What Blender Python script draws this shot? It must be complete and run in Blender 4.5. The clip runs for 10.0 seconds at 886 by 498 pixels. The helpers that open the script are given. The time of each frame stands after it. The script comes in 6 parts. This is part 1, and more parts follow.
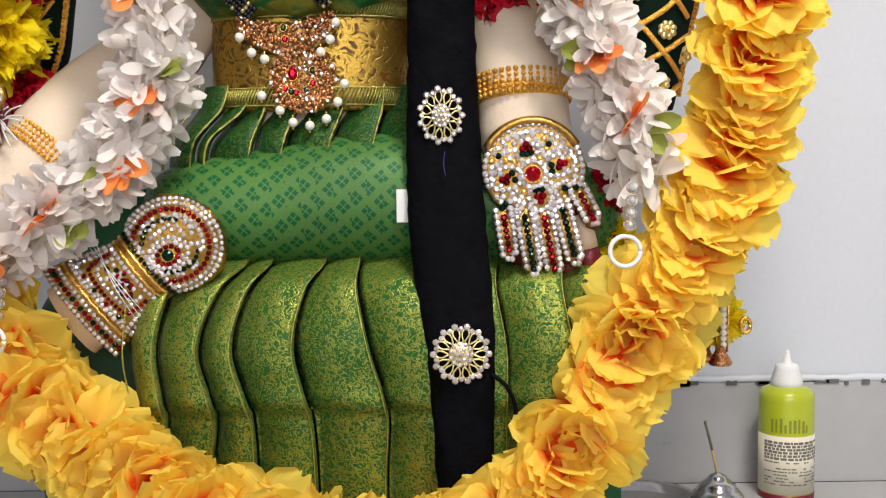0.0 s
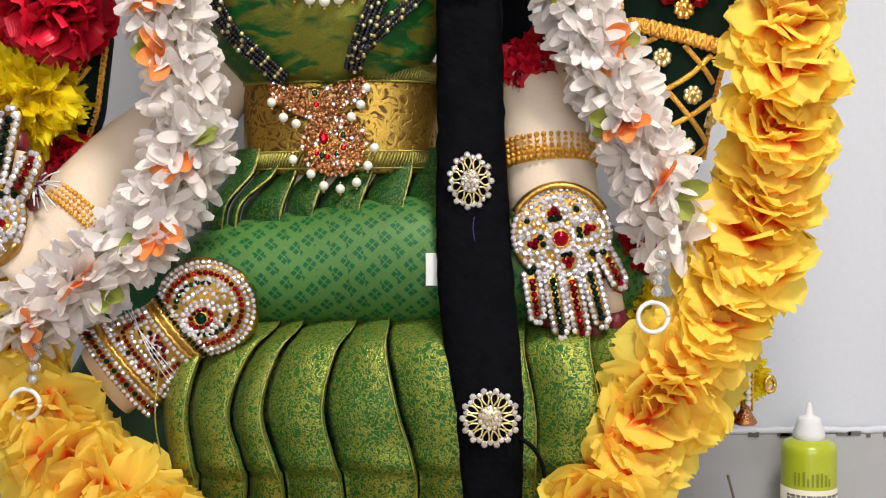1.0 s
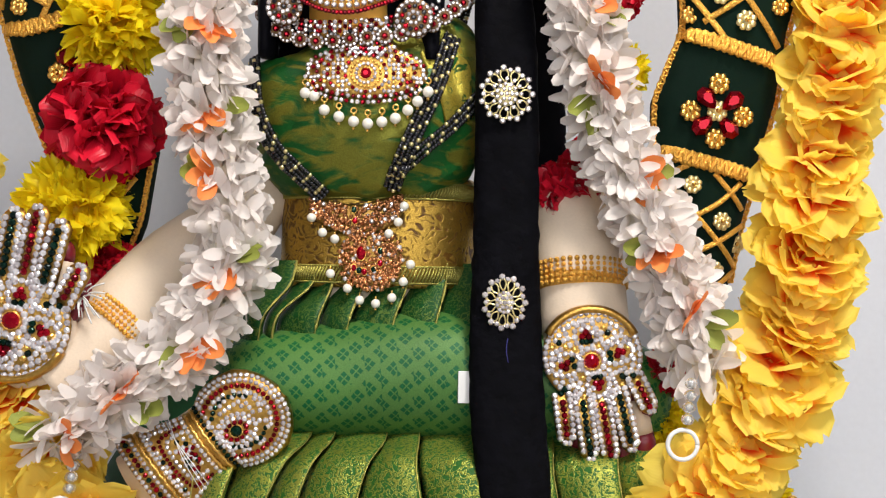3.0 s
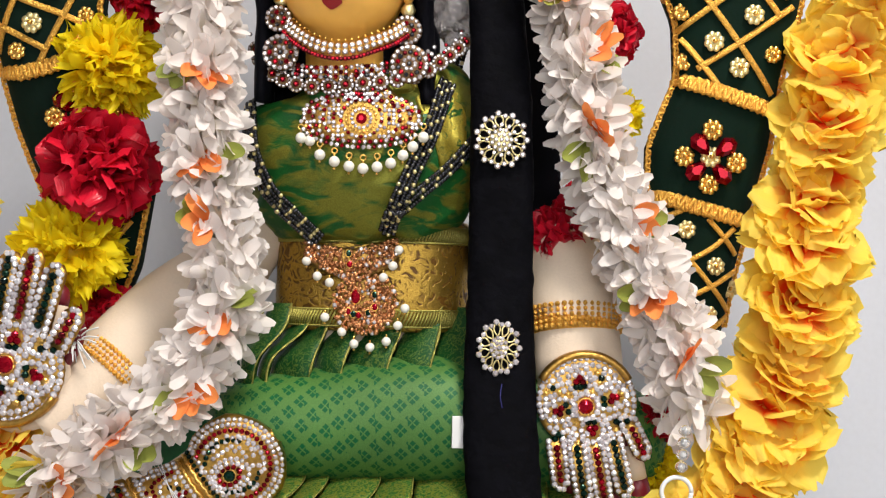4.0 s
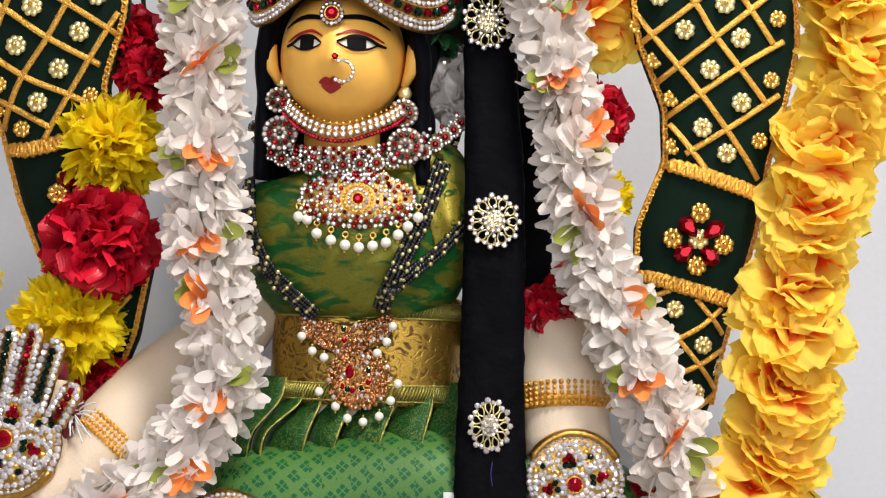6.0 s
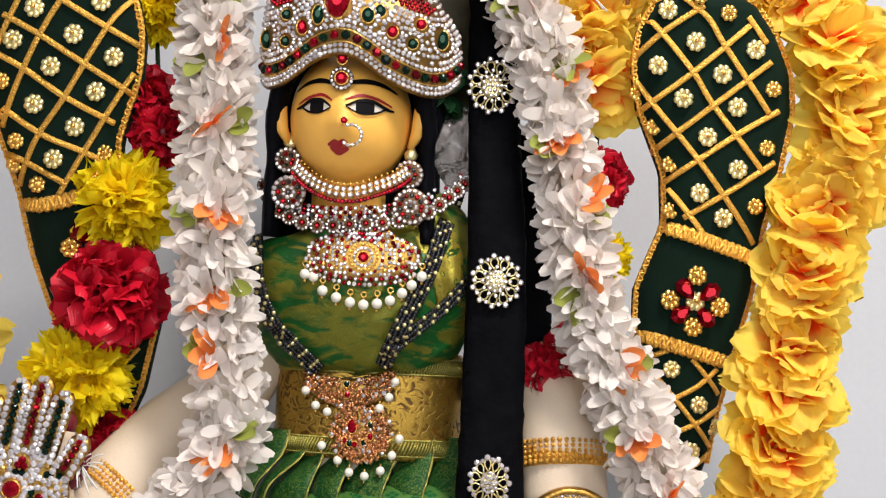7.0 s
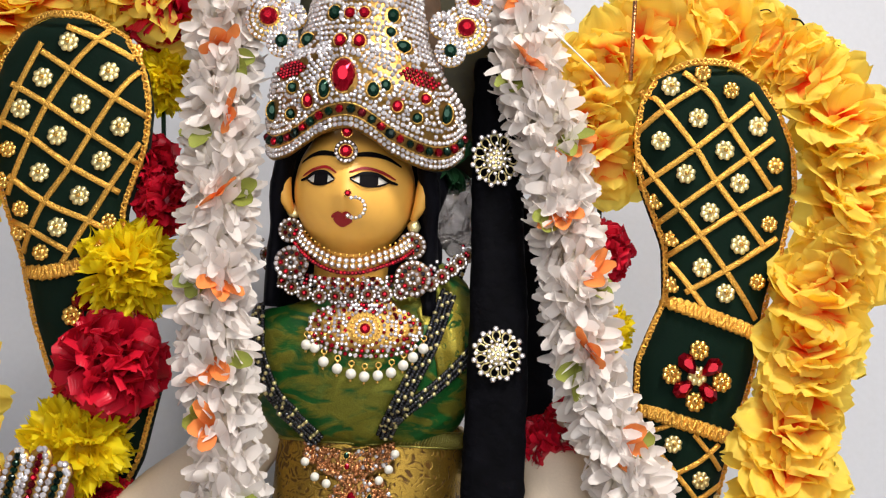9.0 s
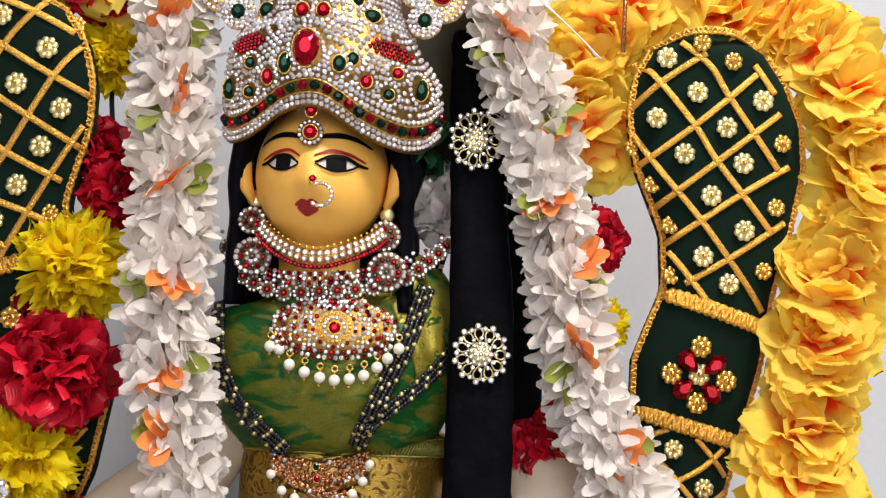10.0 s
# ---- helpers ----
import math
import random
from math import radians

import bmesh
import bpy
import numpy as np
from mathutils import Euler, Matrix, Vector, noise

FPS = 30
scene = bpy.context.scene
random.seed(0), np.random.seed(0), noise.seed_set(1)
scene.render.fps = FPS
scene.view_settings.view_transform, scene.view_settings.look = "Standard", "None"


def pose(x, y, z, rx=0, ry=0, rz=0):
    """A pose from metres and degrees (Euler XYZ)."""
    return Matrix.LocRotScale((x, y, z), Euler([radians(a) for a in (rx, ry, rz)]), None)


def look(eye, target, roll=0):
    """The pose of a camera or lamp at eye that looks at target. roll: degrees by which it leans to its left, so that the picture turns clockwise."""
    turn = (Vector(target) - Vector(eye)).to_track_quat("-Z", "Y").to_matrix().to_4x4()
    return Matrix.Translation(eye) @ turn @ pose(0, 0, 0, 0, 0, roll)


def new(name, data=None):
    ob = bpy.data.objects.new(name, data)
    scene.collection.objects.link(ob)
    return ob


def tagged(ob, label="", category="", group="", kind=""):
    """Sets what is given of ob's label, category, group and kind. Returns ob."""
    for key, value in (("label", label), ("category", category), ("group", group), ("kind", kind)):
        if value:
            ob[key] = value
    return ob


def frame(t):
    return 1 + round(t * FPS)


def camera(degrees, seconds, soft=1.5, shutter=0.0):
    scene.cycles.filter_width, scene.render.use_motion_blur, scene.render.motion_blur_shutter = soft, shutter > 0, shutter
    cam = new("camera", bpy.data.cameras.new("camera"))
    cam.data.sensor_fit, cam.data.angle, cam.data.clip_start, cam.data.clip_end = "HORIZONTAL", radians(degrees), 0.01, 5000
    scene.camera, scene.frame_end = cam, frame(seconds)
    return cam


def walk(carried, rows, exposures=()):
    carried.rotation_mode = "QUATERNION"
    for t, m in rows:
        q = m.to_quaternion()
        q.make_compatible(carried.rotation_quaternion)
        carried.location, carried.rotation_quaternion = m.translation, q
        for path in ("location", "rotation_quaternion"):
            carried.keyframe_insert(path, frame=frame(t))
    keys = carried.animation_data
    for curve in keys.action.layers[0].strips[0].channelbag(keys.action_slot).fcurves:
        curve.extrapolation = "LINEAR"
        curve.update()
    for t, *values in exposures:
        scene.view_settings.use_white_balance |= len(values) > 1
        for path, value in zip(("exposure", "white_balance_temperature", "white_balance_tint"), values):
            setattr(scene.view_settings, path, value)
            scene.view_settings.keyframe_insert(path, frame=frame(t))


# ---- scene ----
cam = camera(44.7, 10.0, soft=1.2)
METRES, EYE, TILT, LEAN, TURN = 0.31, 0.30, -4.0, 0.7, 0.0
ROWS = [
    (0.0, 0.0, 0.0, 0.0, 0.0, 0.0, -0.0),
    (0.5, -0.027, -0.0185, 0.0478, 0.31, 0.62, -0.08),
    (1.0, -0.0463, -0.0339, 0.0922, 0.53, 1.36, -0.16),
    (1.5, -0.0601, -0.0432, 0.1309, 0.63, 2.12, -0.4),
    (2.0, -0.0718, -0.0575, 0.1666, 0.65, 2.83, -1.1),
    (2.5, -0.0804, -0.0766, 0.2019, 0.55, 3.63, -1.49),
    (3.0, -0.1308, -0.0994, 0.2372, 0.52, 4.49, -1.81),
    (4.5, -0.1301, -0.1128, 0.3081, 0.18, 6.2, -2.05),
    (5.0, -0.1286, -0.1187, 0.328, 0.17, 6.6, -2.1),
    (5.5, -0.1303, -0.1419, 0.3589, -0.01, 7.07, -2.29),
    (7.0, -0.1566, -0.2565, 0.4411, -0.52, 9.6, -3.47),
    (7.5, -0.163, -0.2777, 0.4681, -0.61, 10.57, -3.8),
    (8.0, -0.1672, -0.3033, 0.4923, -0.66, 11.25, -3.99),
    (8.5, -0.1857, -0.3246, 0.5125, -0.58, 11.85, -4.18),
    (9.0, -0.1643, -0.2708, 0.5085, -0.59, 12.05, -4.14),
    (9.5, -0.1344, -0.136, 0.5288, -0.82, 11.72, -3.79),
    (10.0, -0.1346, -0.0197, 0.5582, -1.02, 11.67, -3.36),
]
walk(cam, [(t, pose(0, 0, EYE, TILT, LEAN, TURN) @ pose(METRES * x, METRES * y, METRES * z, 90 + pitch, roll, yaw)) for t, x, y, z, yaw, pitch, roll in ROWS], exposures=[(0.0, 0.20), (5.0, 0.18), (7.0, 0.13), (10.0, 0.05)])

# ---- light: a daylit window behind the camera and a ceiling lamp ----
world = bpy.data.worlds.new("sky")
scene.world = world
world.use_nodes = True
_sky = world.node_tree.nodes.new("ShaderNodeTexSky")
_sky.sky_type, _sky.sun_disc, _sky.sun_elevation, _sky.sun_rotation = "NISHITA", False, radians(50), radians(200)
world.node_tree.links.new(_sky.outputs[0], world.node_tree.nodes["Background"].inputs[0])
world.node_tree.nodes["Background"].inputs[1].default_value = 0.1


def area_lamp(name, eye, target, size_x, size_y, watts, colour):
    data = bpy.data.lights.new(name, "AREA")
    data.shape, data.size, data.size_y, data.energy, data.color = "RECTANGLE", size_x, size_y, watts, colour
    ob = new(name, data)
    ob.matrix_world = look(eye, target)
    return ob


area_lamp("window_daylight", (0.1, -1.70, 1.05), (-0.1, 0.9, 0.35), 1.7, 1.15, 23, (1.0, 0.955, 0.91))
area_lamp("ceiling_lamp_glow", (0.35, -0.02, 1.72), (0.35, -0.02, 0.0), 0.35, 0.35, 32, (1.0, 0.945, 0.88))


# ---- materials ----
def material(name, colour, rough=0.6, metal=0.0, vary=0.25, grain=60.0, bump=0.15, coarse=9.0, sheen=0.0, coat=0.0, spec=0.5):
    """A surface with variation at a coarse and a fine scale and a fine relief."""
    m = bpy.data.materials.new(name)
    m.use_nodes = True
    n, l = m.node_tree.nodes, m.node_tree.links
    b = n["Principled BSDF"]
    b.inputs["Metallic"].default_value = metal
    b.inputs["Sheen Weight"].default_value = sheen
    b.inputs["Coat Weight"].default_value = coat
    b.inputs["Specular IOR Level"].default_value = spec
    tc = n.new("ShaderNodeTexCoord")
    big, fine = n.new("ShaderNodeTexNoise"), n.new("ShaderNodeTexNoise")
    big.inputs["Scale"].default_value, fine.inputs["Scale"].default_value = coarse, grain
    for t in (big, fine):
        t.inputs["Detail"].default_value = 5
        l.new(tc.outputs["Object"], t.inputs["Vector"])
    add = n.new("ShaderNodeMath")
    add.operation = "ADD"
    l.new(big.outputs["Fac"], add.inputs[0])
    l.new(fine.outputs["Fac"], add.inputs[1])
    info = n.new("ShaderNodeObjectInfo")
    rnd = n.new("ShaderNodeMath")
    rnd.operation, rnd.inputs[1].default_value = "MULTIPLY_ADD", 0.35
    l.new(info.outputs["Random"], rnd.inputs[0])
    l.new(add.outputs[0], rnd.inputs[2])
    ramp = n.new("ShaderNodeMapRange")
    ramp.inputs["From Min"].default_value, ramp.inputs["From Max"].default_value = 0.7, 1.65
    ramp.inputs["To Min"].default_value, ramp.inputs["To Max"].default_value = 1 - vary, 1 + vary
    l.new(rnd.outputs[0], ramp.inputs["Value"])
    mul = n.new("ShaderNodeVectorMath")
    mul.operation = "MULTIPLY"
    mul.inputs[0].default_value = colour
    l.new(ramp.outputs[0], mul.inputs[1])
    l.new(mul.outputs[0], b.inputs["Base Color"])
    r = n.new("ShaderNodeMapRange")
    r.inputs["To Min"].default_value, r.inputs["To Max"].default_value = rough * 0.8, min(1, rough * 1.2)
    l.new(fine.outputs["Fac"], r.inputs["Value"])
    l.new(r.outputs[0], b.inputs["Roughness"])
    bp = n.new("ShaderNodeBump")
    bp.inputs["Strength"].default_value, bp.inputs["Distance"].default_value = bump, 0.002
    l.new(fine.outputs["Fac"], bp.inputs["Height"])
    l.new(bp.outputs[0], b.inputs["Normal"])
    return m


def math_node(n, l, op, a, b=None):
    q = n.new("ShaderNodeMath")
    q.operation = op
    for i, v in enumerate((a, b)):
        if v is None:
            continue
        if isinstance(v, (int, float)):
            q.inputs[i].default_value = v
        else:
            l.new(v, q.inputs[i])
    return q.outputs[0]


def petal_material(name, base, tip, start=0.05, end=0.6, rough=0.6, through_light=0.25, vary=0.12):
    """Thin dyed cloth, its colour running from the throat to the tip of the petal."""
    m = bpy.data.materials.new(name)
    m.use_nodes = True
    n, l = m.node_tree.nodes, m.node_tree.links
    b = n["Principled BSDF"]
    b.inputs["Roughness"].default_value = rough
    b.inputs["Specular IOR Level"].default_value = 0.3
    uv = n.new("ShaderNodeUVMap")
    sep = n.new("ShaderNodeSeparateXYZ")
    l.new(uv.outputs[0], sep.inputs[0])
    tc = n.new("ShaderNodeTexCoord")
    noi = n.new("ShaderNodeTexNoise")
    noi.inputs["Scale"].default_value, noi.inputs["Detail"].default_value = 45, 4
    l.new(tc.outputs["Object"], noi.inputs["Vector"])
    geo = n.new("ShaderNodeNewGeometry")
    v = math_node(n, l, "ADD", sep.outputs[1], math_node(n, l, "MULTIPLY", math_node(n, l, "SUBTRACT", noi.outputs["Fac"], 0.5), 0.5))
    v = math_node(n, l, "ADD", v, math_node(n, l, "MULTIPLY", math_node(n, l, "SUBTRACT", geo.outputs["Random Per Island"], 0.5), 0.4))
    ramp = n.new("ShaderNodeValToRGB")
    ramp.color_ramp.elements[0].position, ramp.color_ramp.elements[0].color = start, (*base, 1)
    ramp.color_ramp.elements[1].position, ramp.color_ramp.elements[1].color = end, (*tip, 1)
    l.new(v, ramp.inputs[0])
    bright = math_node(n, l, "ADD", 1 - vary, math_node(n, l, "MULTIPLY", geo.outputs["Random Per Island"], 2 * vary))
    mul = n.new("ShaderNodeVectorMath")
    mul.operation = "MULTIPLY"
    l.new(ramp.outputs[0], mul.inputs[0])
    l.new(bright, mul.inputs[1])
    l.new(mul.outputs[0], b.inputs["Base Color"])
    vein = n.new("ShaderNodeTexWave")
    vein.inputs["Scale"].default_value, vein.inputs["Distortion"].default_value = 5.0, 3.0
    l.new(uv.outputs[0], vein.inputs["Vector"])
    bp = n.new("ShaderNodeBump")
    bp.inputs["Strength"].default_value, bp.inputs["Distance"].default_value = 0.15, 0.001
    l.new(vein.outputs["Fac"], bp.inputs["Height"])
    l.new(bp.outputs[0], b.inputs["Normal"])
    tr = n.new("ShaderNodeBsdfTranslucent")
    l.new(mul.outputs[0], tr.inputs["Color"])
    mix = n.new("ShaderNodeMixShader")
    mix.inputs[0].default_value = through_light
    l.new(b.outputs[0], mix.inputs[1])
    l.new(tr.outputs[0], mix.inputs[2])
    l.new(mix.outputs[0], n["Material Output"].inputs["Surface"])
    return m


def brocade(name, ground, gold, amount=0.5, scale=190.0, patches=14.0, spread=0.35, turn=0.0, stretch=1.0, soft=0.05, metal=0.75, scroll=False, rough=0.42, detail=1.5):
    """Shot silk with a small woven gold figure that thins out in patches; scroll draws it as curling leaf lines."""
    m = bpy.data.materials.new(name)
    m.use_nodes = True
    n, l = m.node_tree.nodes, m.node_tree.links
    b = n["Principled BSDF"]
    tc = n.new("ShaderNodeTexCoord")
    mp = n.new("ShaderNodeMapping")
    mp.inputs["Rotation"].default_value = (0, radians(turn), 0)
    mp.inputs["Scale"].default_value = (1, 1, stretch)
    l.new(tc.outputs["Object"], mp.inputs["Vector"])
    vor = n.new("ShaderNodeTexNoise")
    vor.inputs["Scale"].default_value, vor.inputs["Detail"].default_value, vor.inputs["Distortion"].default_value = scale, detail, 1.2
    l.new(mp.outputs[0], vor.inputs["Vector"])
    big = n.new("ShaderNodeTexNoise")
    big.inputs["Scale"].default_value, big.inputs["Detail"].default_value = patches, 3
    l.new(mp.outputs[0], big.inputs["Vector"])
    thr = math_node(n, l, "ADD", math_node(n, l, "MULTIPLY", math_node(n, l, "SUBTRACT", big.outputs["Fac"], 0.5), spread), amount)
    mask = n.new("ShaderNodeMapRange")
    mask.inputs["From Min"].default_value, mask.inputs["From Max"].default_value = -soft, soft
    figure = vor.outputs["Fac"]
    if scroll:
        figure = math_node(n, l, "MULTIPLY", math_node(n, l, "ABSOLUTE", math_node(n, l, "SUBTRACT", figure, 0.5)), 6.0)
    l.new(math_node(n, l, "SUBTRACT", thr, figure), mask.inputs["Value"])
    thread = n.new("ShaderNodeTexNoise")
    thread.inputs["Scale"].default_value = 900
    l.new(tc.outputs["Object"], thread.inputs["Vector"])
    mix = n.new("ShaderNodeMix")
    mix.data_type = "RGBA"
    mix.inputs[6].default_value, mix.inputs[7].default_value = (*ground, 1), (*gold, 1)
    l.new(mask.outputs[0], mix.inputs[0])
    tone = math_node(n, l, "ADD", 0.6, math_node(n, l, "MULTIPLY", thread.outputs["Fac"], 0.8))
    mul = n.new("ShaderNodeVectorMath")
    mul.operation = "MULTIPLY"
    l.new(mix.outputs[2], mul.inputs[0])
    l.new(tone, mul.inputs[1])
    l.new(mul.outputs[0], b.inputs["Base Color"])
    l.new(math_node(n, l, "MULTIPLY", mask.outputs[0], metal), b.inputs["Metallic"])
    b.inputs["Roughness"].default_value = rough
    b.inputs["Specular IOR Level"].default_value = 0.25
    bp = n.new("ShaderNodeBump")
    bp.inputs["Strength"].default_value, bp.inputs["Distance"].default_value = 0.35, 0.001
    l.new(math_node(n, l, "ADD", mask.outputs[0], math_node(n, l, "MULTIPLY", thread.outputs["Fac"], 0.6)), bp.inputs["Height"])
    l.new(bp.outputs[0], b.inputs["Normal"])
    return m


def clover_cloth(name, ground, figure, pitch):
    """Shot cloth with a staggered figure of four small lozenges; UV in metres."""
    m = bpy.data.materials.new(name)
    m.use_nodes = True
    n, l = m.node_tree.nodes, m.node_tree.links
    b = n["Principled BSDF"]
    uv = n.new("ShaderNodeUVMap")
    sep = n.new("ShaderNodeSeparateXYZ")
    l.new(uv.outputs[0], sep.inputs[0])
    # lattice turned by 45 degrees: both axes step once per figure
    a = math_node(n, l, "DIVIDE", math_node(n, l, "ADD", sep.outputs[0], sep.outputs[1]), pitch)
    c = math_node(n, l, "DIVIDE", math_node(n, l, "SUBTRACT", sep.outputs[0], sep.outputs[1]), pitch)
    fa = math_node(n, l, "ABSOLUTE", math_node(n, l, "SUBTRACT", math_node(n, l, "FRACT", a), 0.5))
    fc = math_node(n, l, "ABSOLUTE", math_node(n, l, "SUBTRACT", math_node(n, l, "FRACT", c), 0.5))
    da = math_node(n, l, "ABSOLUTE", math_node(n, l, "SUBTRACT", fa, 0.165))
    dc = math_node(n, l, "ABSOLUTE", math_node(n, l, "SUBTRACT", fc, 0.165))
    d = math_node(n, l, "MAXIMUM", da, dc)
    tc = n.new("ShaderNodeTexCoord")
    thread = n.new("ShaderNodeTexNoise")
    thread.inputs["Scale"].default_value, thread.inputs["Detail"].default_value = 700, 3
    l.new(tc.outputs["Object"], thread.inputs["Vector"])
    mask = n.new("ShaderNodeMapRange")
    mask.inputs["From Min"].default_value, mask.inputs["From Max"].default_value = 0.15, 0.115
    l.new(math_node(n, l, "ADD", d, math_node(n, l, "MULTIPLY", math_node(n, l, "SUBTRACT", thread.outputs["Fac"], 0.5), 0.08)), mask.inputs["Value"])
    big = n.new("ShaderNodeTexNoise")
    big.inputs["Scale"].default_value = 16
    l.new(tc.outputs["Object"], big.inputs["Vector"])
    mix = n.new("ShaderNodeMix")
    mix.data_type = "RGBA"
    mix.inputs[6].default_value, mix.inputs[7].default_value = (*ground, 1), (*figure, 1)
    l.new(mask.outputs[0], mix.inputs[0])
    tone = math_node(n, l, "ADD", 0.45, math_node(n, l, "ADD", math_node(n, l, "MULTIPLY", thread.outputs["Fac"], 0.5), math_node(n, l, "MULTIPLY", big.outputs["Fac"], 0.6)))
    mul = n.new("ShaderNodeVectorMath")
    mul.operation = "MULTIPLY"
    l.new(mix.outputs[2], mul.inputs[0])
    l.new(tone, mul.inputs[1])
    l.new(mul.outputs[0], b.inputs["Base Color"])
    b.inputs["Roughness"].default_value, b.inputs["Metallic"].default_value = 0.48, 0.1
    b.inputs["Specular IOR Level"].default_value = 0.3
    bp = n.new("ShaderNodeBump")
    bp.inputs["Strength"].default_value, bp.inputs["Distance"].default_value = 0.25, 0.001
    l.new(thread.outputs["Fac"], bp.inputs["Height"])
    l.new(bp.outputs[0], b.inputs["Normal"])
    return m


def stone_material(name, dull, bright, metal):
    """Foil-backed cut glass; glint is put in the colour, dull to bright by stone."""
    m = bpy.data.materials.new(name)
    m.use_nodes = True
    n, l = m.node_tree.nodes, m.node_tree.links
    b = n["Principled BSDF"]
    geo = n.new("ShaderNodeNewGeometry")
    ramp = n.new("ShaderNodeValToRGB")
    ramp.color_ramp.elements[0].position, ramp.color_ramp.elements[0].color = 0.0, (*dull, 1)
    ramp.color_ramp.elements[1].position, ramp.color_ramp.elements[1].color = 0.75, (*bright, 1)
    l.new(geo.outputs["Random Per Island"], ramp.inputs[0])
    l.new(ramp.outputs[0], b.inputs["Base Color"])
    b.inputs["Metallic"].default_value, b.inputs["Roughness"].default_value = metal, 0.1
    return m


WALL = material("grey_white_paint", (0.60, 0.615, 0.66), 0.55, vary=0.05, grain=140, bump=0.06, coarse=3)
SLAB = material("pale_marble", (0.40, 0.395, 0.40), 0.3, vary=0.08, grain=50, bump=0.03, coarse=6)
TOP = material("worn_white_laminate", (0.40, 0.395, 0.39), 0.35, vary=0.12, grain=90, bump=0.03)
CHIP = material("grey_filler", (0.12, 0.115, 0.11), 0.8, vary=0.4, grain=200)
YELLOW = petal_material("yellow_silk_petal", (1.0, 0.13, 0.018), (1.0, 0.785, 0.13), 0.26, 0.57, through_light=0.55, vary=0.06)
WHITE = petal_material("white_silk_petal", (0.80, 0.74, 0.60), (0.89, 0.835, 0.80), 0.0, 0.4, vary=0.05, through_light=0.4)
ORANGE = petal_material("orange_silk_petal", (0.80, 0.17, 0.03), (0.88, 0.28, 0.075), 0.0, 0.8)
LEAF = petal_material("olive_silk_leaf", (0.22, 0.24, 0.04), (0.25, 0.28, 0.05), 0.0, 0.8, through_light=0.1)
LEMON = petal_material("lemon_tinsel_petal", (0.90, 0.62, 0.0), (1.0, 0.84, 0.02), 0.0, 0.8, rough=0.4, through_light=0.5)
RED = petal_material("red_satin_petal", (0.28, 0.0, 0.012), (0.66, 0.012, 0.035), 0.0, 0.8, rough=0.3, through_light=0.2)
VELVET = material("bottle_green_velvet", (0.0006, 0.010, 0.005), 0.8, vary=0.35, grain=400, bump=0.1, sheen=0.015, coarse=14, spec=0.15)
LACE = material("gold_lace", (0.85, 0.46, 0.08), 0.38, metal=0.75, vary=0.4, grain=700, bump=0.8)
GOLD = material("gilt_metal", (0.85, 0.52, 0.13), 0.28, metal=1.0, vary=0.25, grain=350, bump=0.25)
PALE_GOLD = material("pale_gilt_sequin", (0.88, 0.74, 0.36), 0.3, metal=0.85, vary=0.3, grain=300, bump=0.3)
ROSE_GOLD = material("antique_rose_gold", (0.46, 0.21, 0.09), 0.28, metal=1.0, vary=0.5, grain=500, bump=0.5)
STONE = stone_material("clear_rhinestone", (0.58, 0.53, 0.54), (1.0, 0.97, 0.98), 0.70)
RUBY = stone_material("red_glass_stone", (0.09, 0.0, 0.004), (0.36, 0.0, 0.012), 0.75)
EMERALD = stone_material("green_glass_stone", (0.0, 0.006, 0.004), (0.0, 0.024, 0.011), 0.6)
JET = material("black_glass_bead", (0.008, 0.008, 0.012), 0.15, vary=0.3, bump=0.0, coat=0.4)
PEARL = material("cream_pearl", (0.82, 0.78, 0.68), 0.22, vary=0.06, bump=0.0, coat=0.6)
HAIR = material("black_false_hair", (0.003, 0.003, 0.005), 0.6, vary=0.5, grain=260, bump=0.3, coarse=30, spec=0.06)
SKIN = material("yellow_painted_face", (1.0, 0.54, 0.10), 0.45, vary=0.07, grain=120, bump=0.06)
CREAM = material("cream_cloth_skin", (0.70, 0.57, 0.435), 0.65, vary=0.06, grain=500, bump=0.12)
NAIL = material("maroon_paint", (0.16, 0.006, 0.018), 0.4, vary=0.2)
BLACK = material("black_paint", (0.004, 0.003, 0.004), 0.6, vary=0.2, bump=0.02, spec=0.1)
EYE_WHITE = material("white_paint", (0.75, 0.70, 0.62), 0.4, vary=0.05, bump=0.02)
LIP = material("red_paint", (0.34, 0.006, 0.010), 0.35, vary=0.15, bump=0.02)
SILK = brocade("green_gold_brocade", (0.024, 0.105, 0.017), (0.31, 0.33, 0.055), 0.44, 230, 7, 1.2, soft=0.26, metal=0.75, scroll=True, rough=0.36)
SILK_DARK = brocade("dark_green_brocade", (0.007, 0.060, 0.012), (0.10, 0.16, 0.03), 0.20, 220, 20, 0.5, soft=0.14, metal=0.5, scroll=True)
BLOUSE_SILK = brocade("green_shot_silk", (0.008, 0.088, 0.016), (0.20, 0.20, 0.028), 0.50, 32, 11, 0.8, turn=-37, stretch=2.2, soft=0.07, metal=0.6, detail=5)
GOLD_SILK = brocade("gold_zari_silk", (0.10, 0.045, 0.006), (0.42, 0.26, 0.048), 0.72, 110, 16, 0.9, soft=0.3, metal=0.9, scroll=True, rough=0.34)
PLAIT = material("black_velvet_hair", (0.0022, 0.0022, 0.0034), 0.75, vary=0.8, grain=130, bump=0.9, coarse=45, spec=0.05)
DARK_SETTING = material("dark_gilt_setting", (0.11, 0.06, 0.025), 0.45, metal=0.8, vary=0.5, grain=300, bump=0.3)
ANTIQUE = material("antique_gilt", (0.34, 0.19, 0.05), 0.35, metal=1.0, vary=0.5, grain=300, bump=0.3)
